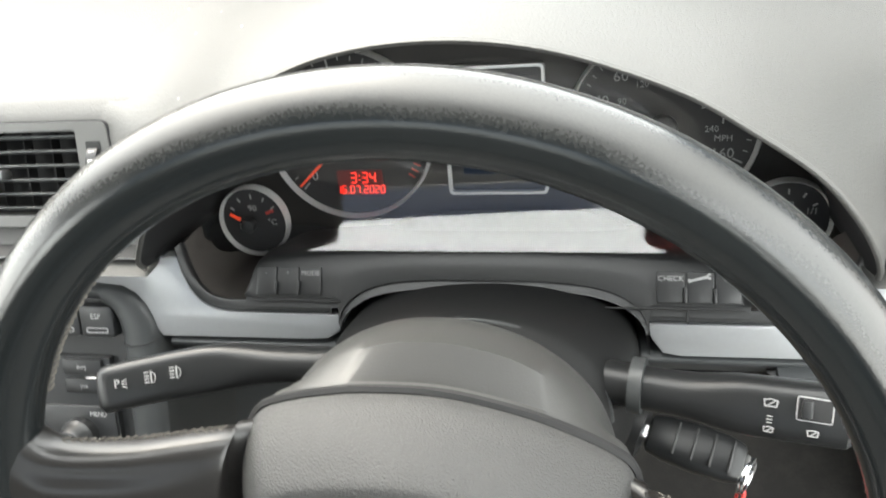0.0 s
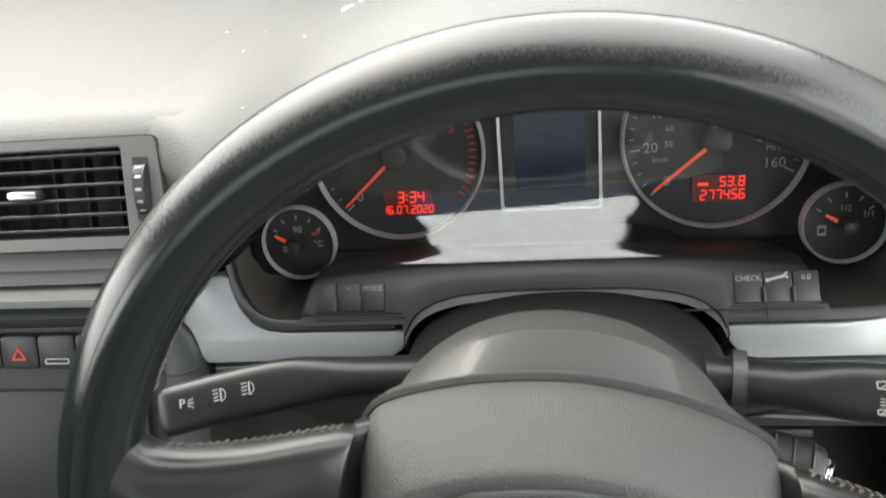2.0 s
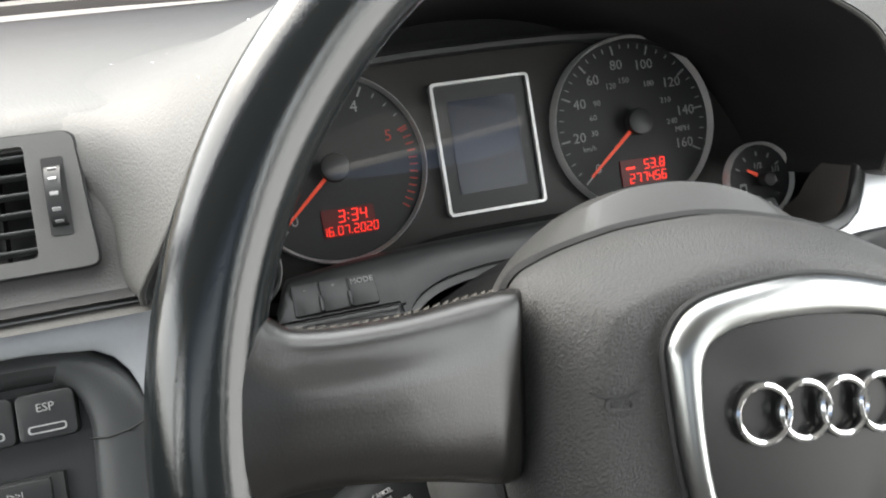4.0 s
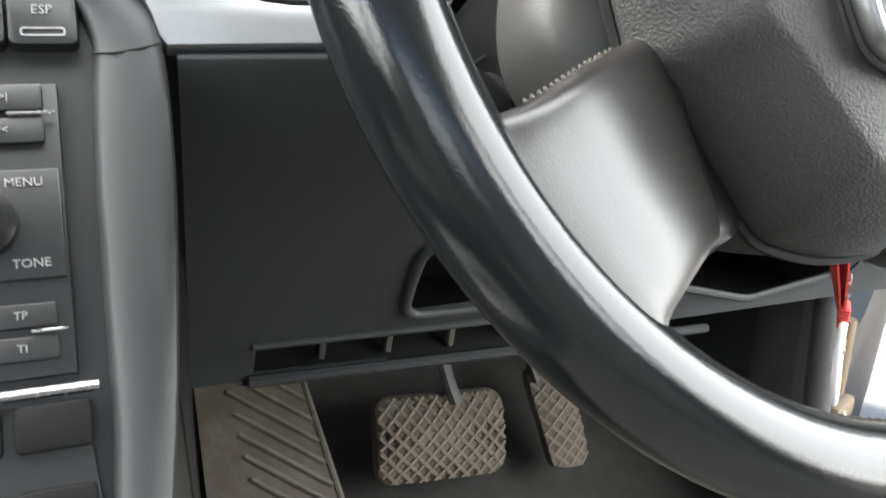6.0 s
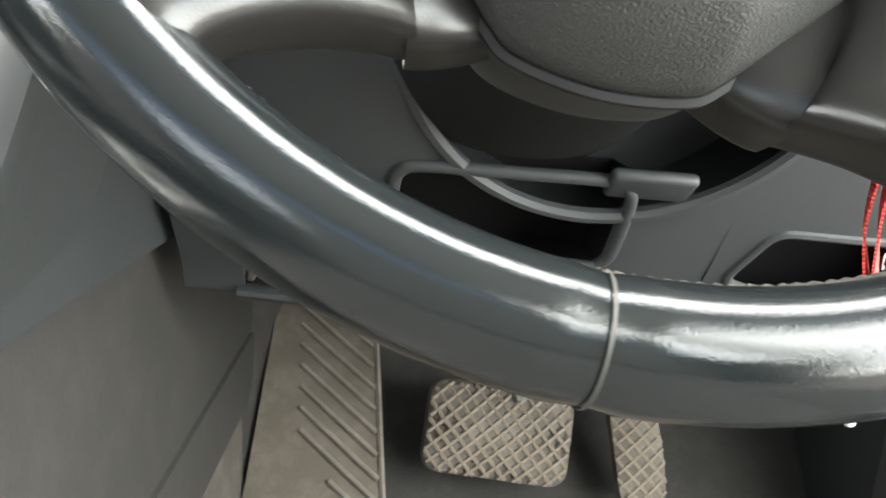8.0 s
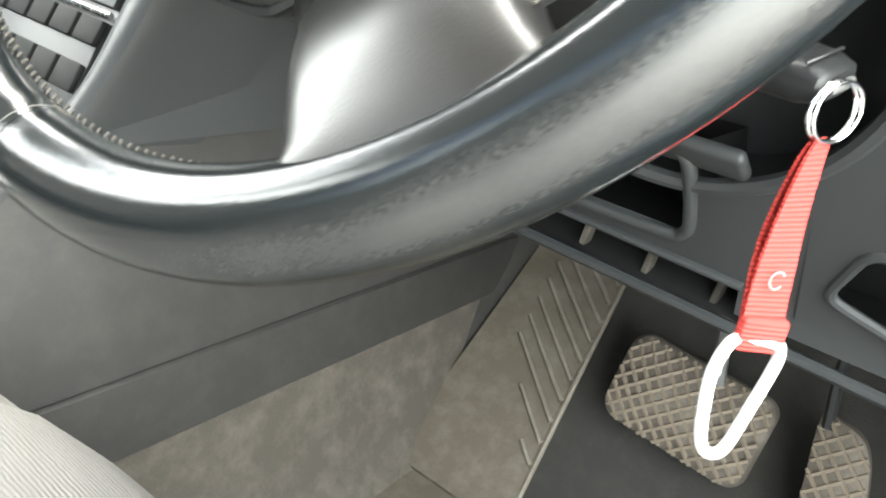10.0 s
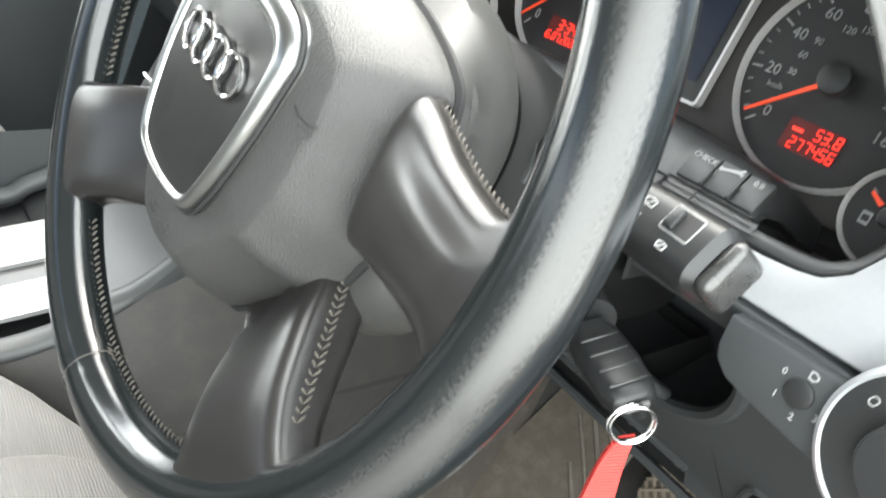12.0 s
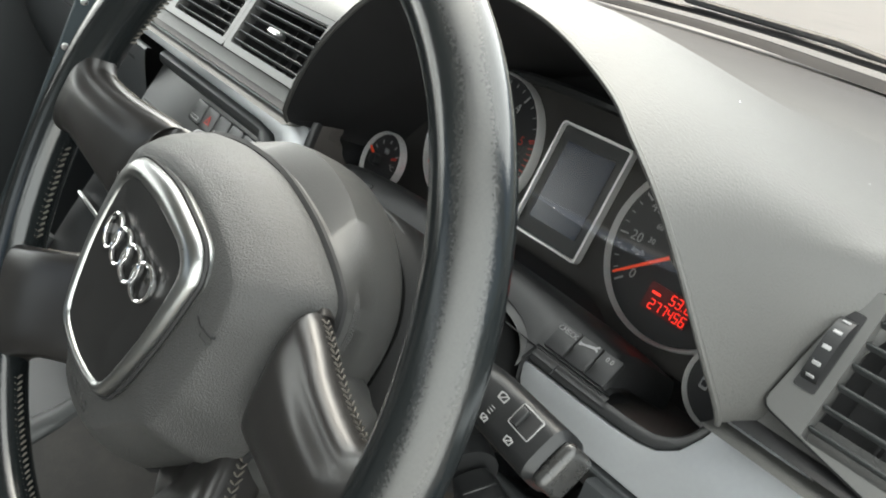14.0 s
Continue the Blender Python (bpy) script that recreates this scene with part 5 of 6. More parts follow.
for sx in (1, -1):
    s, tree = spoke([(0.172 * sx, 0.005), (0.158 * sx, 0.0045), (0.147 * sx, 0.004), (0.122 * sx, 0.0035), (0.100 * sx, 0.0030), (0.0885 * sx, 0.0025), (0.0838 * sx, 0.002), (0.0800 * sx, 0.002), (0.0720 * sx, 0.002)], (0.0420, 0.0255, 0.0212, 0.0228, 0.0268, 0.0292, 0.0298, 0.0300, 0.0300), (0.0110, 0.0108, 0.0098, 0.0050, -0.0010, -0.0045, -0.0085, -0.0160, -0.0220), (-0.0110, -0.0130, -0.0150, -0.0200, -0.0270, -0.0310, -0.0325, -0.0335, -0.0350), 0.0014)
    # sewn edge along the back of the top of the spoke
    line = [Vector((x * sx, 0.0, -0.0225 + 0.25 * (x - 0.09))) for x in steps(0.086, 0.150, 20)]
    line = laid(line, tree, (0, 1, 0.12))
    stitch_row(s, line, [(0, -0.12, 1)] * len(line), THREAD, 0.0019, 0.00045)
    s, tree = spoke([(0.1185 * sx, -0.1175), (0.1100 * sx, -0.1094), (0.0949 * sx, -0.0984), (0.0773 * sx, -0.0873), (0.0609 * sx, -0.0792), (0.0542 * sx, -0.0769), (0.0422 * sx, -0.0699)], (0.0410, 0.0324, 0.0303, 0.0310, 0.0330, 0.0347, 0.0347), (0.0110, 0.0095, 0.0040, -0.0070, -0.0200, -0.0270, -0.0330), (-0.0110, -0.0165, -0.0280, -0.0420, -0.0540, -0.0570, -0.0590), 0.0006, 0.34)
    a, b = Vector((0.0580 * sx, -0.0800, -0.0400)), Vector((0.1070 * sx, -0.1090, -0.0100))
    line = laid([a.lerp(b, f) for f in steps(0, 1, 17)], tree, (0.51 * sx, 0.857, 0.2))
    stitch_row(s, line, [(-0.15 * sx, -0.25, 0.95)] * len(line), THREAD, 0.0026, 0.00056)
# stitching along the rim's inner side, spoke to spoke
for a0, a1 in ((240, 300), (190, 211), (329, 350), (16, 164)):
    n = int((a1 - a0) / 1.3)
    pts, ups = [], []
    for i in range(n + 1):
        a = radians(a0 + (a1 - a0) * i / n)
        t = radians(191 if a0 != 16 else 213)
        r = RR + RT * math.cos(t)
        pts.append((r * math.cos(a), r * math.sin(a), RT * math.sin(t)))
        ups.append((0.26 * math.cos(a), 0.26 * math.sin(a), 0.96))
    stitch_row(rim, pts, ups, THREAD, 0.0029, 0.00058)

# badge: a bright bevelled surround, a dark plate and four linked rings
bo = spline([(-0.047, 0.004, 0), (-0.0465, 0.013, 0), (-0.040, 0.0215, 0), (-0.028, 0.0260, 0), (0, 0.0295, 0), (0.028, 0.0260, 0), (0.040, 0.0215, 0), (0.0465, 0.013, 0), (0.047, 0.004, 0), (0.0445, -0.020, 0), (0.0395, -0.042, 0), (0.0345, -0.056, 0), (0.029, -0.0640, 0), (0.018, -0.0672, 0), (0, -0.0682, 0), (-0.018, -0.0672, 0), (-0.029, -0.0640, 0), (-0.0345, -0.056, 0), (-0.0395, -0.042, 0), (-0.0445, -0.020, 0)], 5, True)
bi = spline([(-0.0385, 0.000, 0), (-0.0365, 0.0095, 0), (-0.030, 0.0145, 0), (-0.020, 0.0168, 0), (0, 0.0182, 0), (0.020, 0.0168, 0), (0.030, 0.0145, 0), (0.0365, 0.0095, 0), (0.0385, 0.000, 0), (0.0375, -0.021, 0), (0.0335, -0.040, 0), (0.0295, -0.053, 0), (0.0245, -0.0598, 0), (0.015, -0.0622, 0), (0, -0.0632, 0), (-0.015, -0.0622, 0), (-0.0245, -0.0598, 0), (-0.0295, -0.053, 0), (-0.0335, -0.040, 0), (-0.0375, -0.021, 0)], 5, True)


def lift(p, w, s=1.0):
    f = Vector((p.x / 0.06, (p.y + 0.018) / 0.07)).length
    return Vector((p.x * s, (p.y + 0.018) * s - 0.0145, w - 0.0035 * f * f))


band = [[p.lerp(q, f) for p, q in zip(bo, bi)] for f in (0.0, 0.06, 0.2, 0.4, 0.6, 0.8, 0.94, 1.0)]
badge = part("badge_surround", skin([[lift(p, 0.010) for p in bo]] + [[lift(p, w) for p in o] for o, w in zip(band, (0.0165, 0.0180, 0.0194, 0.0204, 0.0206, 0.0202, 0.0193, 0.0182))], True), SURROUND, wheel, "polished metal badge surround")
bm = skin([[lift(p, 0.0185, s) for p in bi] for s in (1.0, 0.85, 0.7, 0.6)], True)
bm.verts.ensure_lookup_table()
bm.faces.new(bm.verts[-len(bi):])
part("badge_plate", bm, BADGE, badge, "satin dark badge plate")
part("badge_gap", tube([lift(p, 0.0150, 1.012) for p in bo], 0.0012, 6, True), DARK, badge)
for i in range(4):
    m = Matrix.Translation((-0.0205 + 0.01367 * i, -0.0055, 0.0195 - (0.0006 if i in (0, 3) else 0))) @ Matrix.Rotation(radians((-1.5 + i) * 3), 4, "Y") @ Matrix.Diagonal((1, 1, 1.5, 1))
    part("badge_ring", ring(0.0082, 0.00115, m, 40, 8), CHROME, badge, "bright metal ring")
words("word", "AIRBAG", 0.0072, on_pad(0.001, -0.0815, 0.0), EMBOSS, cover, "embossed word", 0.0004)
for sx in (-1, 1):
    hm = on_pad(0.0605 * sx, 0.0)
    horn = frame_plate(rounded(0.0085, 0.0042, 0.0019, 3), rounded(0.0068, 0.0026, 0.0012, 3), 0.0006, hm @ on(0.001, -0.0012, 0.0003))
    part("horn_symbol", horn, EMBOSS, cover, "embossed horn outline")
    part("horn_bell", tube([hm @ Vector((-0.008, 0.003, 0)), hm @ Vector((-0.004, 0.001, 0.0002)), hm @ Vector((0.003, 0.001, 0.0002)), hm @ Vector((0.006, 0.0026, 0))], 0.0004, 5), DARK, cover)

# ---- steering column and stalks ----
column = thing("steering_column", "black plastic steering column shroud", "steering column", COL)
rows = []
for w, a, b, d in ((-0.088, 0.062, 0.0490, 0), (-0.0930, 0.0680, 0.0535, 0), (-0.098, 0.0705, 0.0545, 0), (-0.110, 0.0760, 0.0530, 0), (-0.125, 0.0815, 0.0500, 0), (-0.140, 0.0840, 0.0465, 0), (-0.165, 0.0840, 0.0400, 0), (-0.25, 0.082, 0.030, 0)):
    row = []
    for i in range(56):
        t = 2 * math.pi * i / 56
        cx, sy = math.cos(t), math.sin(t)
        h = b if sy > 0 else 0.075
        row.append(Vector((a * math.copysign(abs(cx) ** 0.88, cx) + 0.005, d + h * math.copysign(abs(sy) ** 0.88, sy), w)))
    rows.append(row)
part("shroud", skin(rows, True, cap=True), PANEL, column)
part("shroud_line", tube([Vector((0.0685 * math.cos(t) + 0.005, 0.0540 * math.sin(t), -0.0945)) for t in [math.pi * i / 32 for i in range(33)]], 0.0014, 6), TRIM, column, "pale moulded edge")
for sx in (-1, 1):
    part("shroud_joint", tube([Vector((0.0842 * sx + 0.005, -0.012, w)) for w in steps(-0.125, -0.22, 3)], 0.0008, 6), DARK, column)
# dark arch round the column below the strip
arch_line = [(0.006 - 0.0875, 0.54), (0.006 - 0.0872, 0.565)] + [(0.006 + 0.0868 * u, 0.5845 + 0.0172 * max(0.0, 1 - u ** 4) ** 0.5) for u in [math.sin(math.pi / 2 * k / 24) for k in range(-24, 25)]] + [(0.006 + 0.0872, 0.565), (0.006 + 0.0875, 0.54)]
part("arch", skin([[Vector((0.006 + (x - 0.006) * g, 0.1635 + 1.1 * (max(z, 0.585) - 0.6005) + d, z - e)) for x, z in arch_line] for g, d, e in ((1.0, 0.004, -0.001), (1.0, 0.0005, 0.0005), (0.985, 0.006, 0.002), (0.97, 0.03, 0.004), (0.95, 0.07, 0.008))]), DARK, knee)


def stalk(name, label, root, mid, tip, r0, r1, flat, start=0.25, length=0.35):
    """A column stalk: a round neck that widens into a flat paddle."""
    s = thing(name, label, "control stalk")
    c = spline([root, mid, tip], 12)
    n = len(c)
    d = (Vector(tip) - Vector(root)).normalized()
    face = Vector((0, -0.75, 0.66))
    face = (face - d * face.dot(d)).normalized()
    side = d.cross(face)
    rows = []
    for i, p in enumerate(c):
        f = i / (n - 1)
        g = min(max((f - start) / length, 0), 1)
        g = g * g * (3 - 2 * g)
        w, h = r0 + (r1 - r0) * g, r0 + (flat - r0) * g
        if i == n - 1:
            w, h = w * 0.82, h * 0.7
        rows.append([p + side * (w * math.copysign(abs(math.cos(t)) ** (1 - 0.45 * g), math.cos(t))) + face * (h * math.copysign(abs(math.sin(t)) ** (1 - 0.45 * g), math.sin(t))) for t in [2 * math.pi * j / 24 for j in range(24)]])
    part("stalk_body", skin(rows, True, cap=True), STALK, s)
    m = Matrix((-d, side, face) if d.x < 0 else (d, -side, face)).transposed().to_4x4()
    return s, lambda f, v, o: Matrix.Translation(c[min(int(f * (n - 1)), n - 1)] + side * v + face * o) @ m


def lamp_icon(parent, m, size=0.0062, flip=1):
    """A headlamp sign: a rounded D with short beams beside it."""
    n, k = 8, size / 2
    o = [(flip * k * 0.9 * math.cos(radians(90 - 180 * i / n)), k * math.sin(radians(90 - 180 * i / n))) for i in range(n + 1)]
    q = [(flip * (0.0007 + (k - 0.0013) * 0.9 * math.cos(radians(90 - 180 * i / n))), (k - 0.0007) * math.sin(radians(90 - 180 * i / n))) for i in range(n + 1)]
    sign = part("lamp_symbol", frame_plate(o, q, 0.0003, m), WHITE, parent, smooth=False)
    for dy in (-0.4, -0.13, 0.13, 0.4):
        part("beam_mark", rbox(size * 0.42, size * 0.10, 0.0003, m @ on(-flip * size * 0.32, dy * size, 0, 8 * flip), 0), WHITE, sign, smooth=False)
    return sign


s, at = stalk("indicator_stalk", "black indicator stalk with white light symbols", (-0.045, 0.101, 0.605), (-0.118, 0.0945, 0.6085), (-0.1895, 0.0790, 0.6030), 0.0095, 0.0125, 0.0085, 0.30, 0.30)
for f in (0.705, 0.755):
    lamp_icon(s, at(f, 0.0020, 0.0089), 0.0064)
for k in range(3):
    part("ray_mark", rbox(0.0030, 0.0006, 0.0003, at(0.88, 0.002, 0.0089) @ on(0.0042, 0.0016 * (k - 1), 0, 22 * (k - 1)) , 0), WHITE, s, smooth=False)
words("symbol", "P", 0.0062, at(0.88, 0.002, 0.0089), WHITE, s)
s, at = stalk("cruise_stalk", "small black cruise control stalk with white print", (-0.070, 0.110, 0.546), (-0.100, 0.080, 0.5500), (-0.1420, 0.0390, 0.5560), 0.0085, 0.0160, 0.0110, 0.12, 0.25)
part("stalk_collar", tube([(-0.0800, 0.1000, 0.5475), (-0.0835, 0.0965, 0.5480)], 0.0125, 20), TRIM, s, "pale worn collar at the root")
for txt, f, v, sz in (("OFF", 0.70, -0.0080, 0.0030), ("CANCEL", 0.71, -0.0045, 0.0028), ("ON", 0.73, -0.0012, 0.0030), ("RESUME", 0.68, 0.0030, 0.0028), ("SPEED", 0.84, 0.003, 0.0030), ("SET", 0.94, 0.000, 0.0028)):
    words("word", txt, sz, at(f, -v, 0.0113) @ on(0, 0, 0, -12), WHITE, s)
s, at = stalk("wiper_stalk", "worn black wiper stalk with white symbols and a rubbed end", (0.050, 0.106, 0.600), (0.114, 0.095, 0.6005), (0.177, 0.0850, 0.6040), 0.0105, 0.0132, 0.0118, 0.42, 0.24)
part("stalk_collar", tube([(0.0835, 0.1000, 0.6008), (0.0895, 0.0990, 0.6010)], 0.0135, 20), TRIM, s, "pale worn collar at the root")
part("end_cap", rbox(0.0070, 0.0215, 0.0175, at(1.0, 0.0, 0.0) @ on(0.0032, 0, 0), 0.0034, 3), STALKWORN, s, "rubbed grey end button")
part("slider_window", frame_plate(rounded(0.0145, 0.0105, 0.0012, 3), rounded(0.0132, 0.0092, 0.0008, 3), 0.0008, at(0.86, -0.0035, 0.0120)), GREYPRINT, s, "thin pale edge of the slider window")
part("slider_slot", rbox(0.0134, 0.0094, 0.0012, at(0.86, -0.0035, 0.0118), 0.0003, 1), DARK, s)
part("slider", rbox(0.0045, 0.0080, 0.0036, at(0.86, -0.0035, 0.0128) @ on(-0.0030, 0, 0), 0.001), BLACK, s)
for f, v, w in ((0.72, -0.004, 0.0050), (0.72, 0.0075, 0.0036), (0.86, 0.0068, 0.0040)):
    wm = at(f, v, 0.0121)
    part("wiper_symbol", frame_plate([(-w / 2, -w * 0.3), (w / 2, -w * 0.3), (w * 0.62, w * 0.32), (0, w * 0.45), (-w * 0.62, w * 0.32)], [(-w * 0.40, -w * 0.2), (w * 0.40, -w * 0.2), (w * 0.48, w * 0.24), (0, w * 0.34), (-w * 0.48, w * 0.24)], 0.0003, wm), GREYPRINT, s, smooth=False)
    part("wiper_arm", rbox(w * 0.9, 0.0004, 0.0003, wm @ on(0, 0, 0.0001, 40), 0), GREYPRINT, s, smooth=False)
for k in range(3):
    part("line_mark", rbox(0.0022, 0.0004, 0.0003, at(0.72, 0.0015 + 0.0014 * k, 0.0121), 0), GREYPRINT, s, smooth=False)

# ---- ignition key with its strap ----
lock = thing("ignition_lock", "black ignition lock barrel on the column", "ignition lock")
part("barrel", tube([(0.030, 0.157, 0.522), (0.091, 0.1335, 0.5145)], 0.0165, 24), BLACK, lock)
key = thing("ignition_key", "worn black folding car key in the ignition", "car key")
kd = (Vector((0.1450, 0.1160, 0.5112)) - Vector((0.0925, 0.1320, 0.5145))).normalized()
ks = Vector((0.0071, 0.0167, 0.0056))
ks = (ks - kd * kd.dot(ks)).normalized()
ku = kd.cross(ks)
kb = Matrix((kd, ks, ku)).transposed().to_4x4()
kc = Vector((0.0930, 0.1320, 0.5145))
rows = []
for f, w, h in ((0.0, 0.008, 0.004), (0.03, 0.0105, 0.0062), (0.2, 0.0125, 0.0078), (0.55, 0.0135, 0.0080), (0.85, 0.0125, 0.0074), (0.97, 0.0105, 0.0058), (1.0, 0.008, 0.004)):
    c = kc + kd * (0.0530 * f)
    rows.append([c + ks * (w * math.copysign(abs(math.cos(t)) ** 0.6, math.cos(t))) + ku * (h * math.copysign(abs(math.sin(t)) ** 0.6, math.sin(t))) for t in [2 * math.pi * j / 24 for j in range(24)]])
part("key_body", skin(rows, True, cap=True), STALK, key)
for i in range(4):
    part("grip_rib", rbox(0.0016, 0.019, 0.0012, Matrix.Translation(kc + kd * (0.016 + 0.010 * i) + ku * 0.0080) @ kb, 0.0005, 1), BLACK, key)
part("key_blade", rbox(0.02, 0.008, 0.002, Matrix.Translation(kc - kd * 0.008) @ kb, 0.0005, 1), SATIN, key)
part("loop", rbox(0.003, 0.012, 0.0036, Matrix.Translation(kc + kd * 0.0540) @ kb, 0.0012), ARM, key, "worn metal key loop")
kr = thing("key_ring", "split steel ring on the car key", "key ring")
rc = kc + kd * 0.0540 + Vector((0.0010, -0.0010, -0.0085))
for k in (-1, 1):
    part("ring_turn", ring(0.0102, 0.0008, Matrix.Translation(rc + Vector((0.0009 * k, 0, 0))) @ Matrix.Rotation(radians(62), 4, "Z") @ Matrix.Rotation(radians(90), 4, "X"), 40, 8), CHROME, kr)
strap = thing("key_strap", "red woven key strap hanging from the key ring", "key strap")


def ribbon(path, width, across, t):
    rows = []
    full = width
    for k, (p, a) in enumerate(zip(path, across)):
        a = Vector(a).normalized()
        width = full * (0.62 + 0.38 * min(1, k / len(path) * 1.6))
        rows.append([p - a * (width / 2), p - a * (width / 6), p + a * (width / 6), p + a * (width / 2)])
    return thick(skin(rows), t)


front = spline([rc + Vector((0, 0, -0.0100)), (0.1455, 0.1118, 0.482), (0.1455, 0.1105, 0.462), (0.1470, 0.1085, 0.440), (0.1490, 0.1075, 0.4215)], 6)
across = [Vector((math.cos(radians(80 - 36 * i / len(front))), math.sin(radians(80 - 36 * i / len(front))), 0)) for i in range(len(front))]
part("webbing", ribbon(front, 0.0165, across, 0.0011), RED, strap)
back = spline([rc + Vector((-0.002, 0.003, -0.0100)), (0.1425, 0.1150, 0.482), (0.1415, 0.1140, 0.458), (0.1450, 0.1105, 0.436), (0.1478, 0.1090, 0.4215)], 6)
part("webbing", ribbon(back, 0.0155, across, 0.0011), RED, strap)
part("webbing_loop", rbox(0.0175, 0.0058, 0.0135, Matrix.Translation((0.1488, 0.1075, 0.4225)) @ Matrix.Rotation(radians(43), 4, "Z"), 0.0016), RED, strap, "doubled sewn end of the strap")
mark = Matrix.Translation((0.1483, 0.1066, 0.4440)) @ Matrix.Rotation(radians(50), 4, "Z")
part("print_mark", tube([mark @ Vector((0.0028 * math.cos(t), 0, 0.0033 * math.sin(t))) for t in [0.6 + 5 * i / 16 for i in range(17)]], 0.00035, 5), WHITE, strap, "pale printed mark")
carab = thing("carabiner", "white painted carabiner hanging from a red strap", "carabiner")
HK = Matrix.Translation((0.1485, 0.1062, 0.4190)) @ Matrix.Rotation(radians(40), 4, "Z")
hook = [HK @ p for p in spline([(-0.0100, 0, -0.0040), (-0.0118, 0, -0.0160), (-0.0105, -0.001, -0.0320), (-0.0085, -0.002, -0.0425), (-0.0055, -0.002, -0.0475), (-0.0010, -0.002, -0.0480), (0.0020, -0.002, -0.0435), (0.0055, -0.001, -0.0300), (0.0095, 0, -0.0120), (0.0100, 0, -0.0030), (0.0065, 0, 0.0010), (-0.0060, 0, 0.0010)], 5, True)]
part("hook", tube(hook, 0.0024, 10, True), WHITEPAINT, carab)
part("gate_pin", tube([HK @ Vector((-0.0130, -0.001, -0.0130)), HK @ Vector((-0.0105, -0.001, -0.0135))], 0.0026, 8), ALU, carab)

# ---- footwell ----
TREADK = 0.36


def lattice(w, h, pitch, bar_w, outline, m, thick_at):
    """Crossing diagonal ribs clipped to an outline, proud of a rubber pad."""
    bm = bmesh.new()
    for sgn in (-1, 1):
        k = int((w + h) / pitch) + 1
        for i in range(-k, k + 1):
            c = i * pitch
            # walk along the diagonal and keep the stretch that lies in the outline
            run = []
            for q in range(121):
                u = -0.85 * (w + h) / 2 + 1.7 * (w + h) / 2 * q / 120
                x, y = (u + c) * 0.7071 * 1.0, sgn * (u - c) * 0.7071
                if inside(x, y, outline):
                    run.append((x, y))
            if len(run) < 4:
                continue
            t = tube([Vector((x, y, thick_at(x, y))) for x, y in [run[round(g * (len(run) - 1) / 8)] for g in range(9)]], bar_w, 4)
            me = bpy.data.meshes.new("tmp")
            t.to_mesh(me)
            t.free()
            bm.from_mesh(me)
            bpy.data.meshes.remove(me)
    return moved(bm, m)


def pedal(name, label, outline, m, curve, pitch):
    p = thing(name, label, "pedal")
    top = [(x, y) for x, y in outline]
    pad = []
    for s in (1.0, 0.97, 0.85, 0.6, 0.3, 0.02):
        pad.append([Vector((x * s, y * s, curve(x * s, y * s) - (0.003 if s == 1.0 else 0))) for x, y in top])
    pad.insert(0, [Vector((x, y, curve(x, y) - 0.012)) for x, y in top])
    part("tread_pad", moved(skin(pad, True), m), PEDAL, p)
    w, h = max(x for x, y in top) - min(x for x, y in top), max(y for x, y in top) - min(y for x, y in top)
    part("tread_ribs", lattice(w, h, pitch, 0.0021, [(x * 0.96, y * 0.96) for x, y in top], m, lambda x, y: curve(x, y) + 0.0004), PEDALRIB, p, "worn pale crossing ribs")
    return p


ob = rounded(0.138, 0.086, 0.016, 6)
brake = pedal("brake_pedal", "wide worn rubber brake pedal with a crossed tread", ob, leaned(0.0420, 0.4450, 0.1760, TREADK, -4), lambda x, y: 0.006 - 0.013 * (y / 0.04) ** 2 * (1 if y > 0 else 0.7) - 0.004 * (x / 0.06) ** 4, 0.0105)
part("pedal_arm", tube(spline([(0.060, 0.458, 0.205), (0.052, 0.468, 0.235), (0.040, 0.478, 0.30), (0.036, 0.49, 0.40)], 5), 0.0065, 8), ARM, brake, "grey steel pedal arm")
oa = spline([(-0.033, 0.054, 0), (-0.018, 0.058, 0), (0.004, 0.050, 0), (0.018, 0.020, 0), (0.027, -0.032, 0), (0.024, -0.042, 0), (0.015, -0.0475, 0), (-0.012, -0.0445, 0), (-0.018, -0.038, 0), (-0.024, -0.005, 0)], 4, True)
acc = pedal("accelerator_pedal", "narrow worn rubber accelerator pedal with a crossed tread", [(p.x, p.y) for p in oa], leaned(0.1745, 0.4425, 0.1690, TREADK, 0), lambda x, y: 0.004 - 0.003 * (x / 0.02) ** 2, 0.0105)
part("pedal_arm", tube([(0.150, 0.46, 0.212), (0.142, 0.475, 0.25), (0.138, 0.49, 0.33)], 0.005, 8), BLACK, acc)

carpet_prof = prof([(-1.3, 0.03), (-0.2, 0.03), (0.25, 0.028), (0.36, 0.034), (0.44, 0.062), (0.56, 0.19), (0.64, 0.36), (0.66, 0.55)], 4)
bm = skin(wide(carpet_prof, steps(-0.21, 0.42, 30)))
for v in bm.verts:
    v.co.z += 0.004 * noise.noise(v.co * 9) + 0.10 * max(0, (-0.15 - v.co.x) / 0.05) ** 2 * 0.9
solo("floor", bm, CARPET, "dark dusty carpet of the driver footwell", "carpet", "structure")
# rubber mat with slanted ribs over the foot rest
mat = thing("floor_mat", "worn brown dusty floor mat with slanted ribs", "floor mat")
def rest_edge(y):
    return -0.0505 - 0.161 * (y - 0.3655)


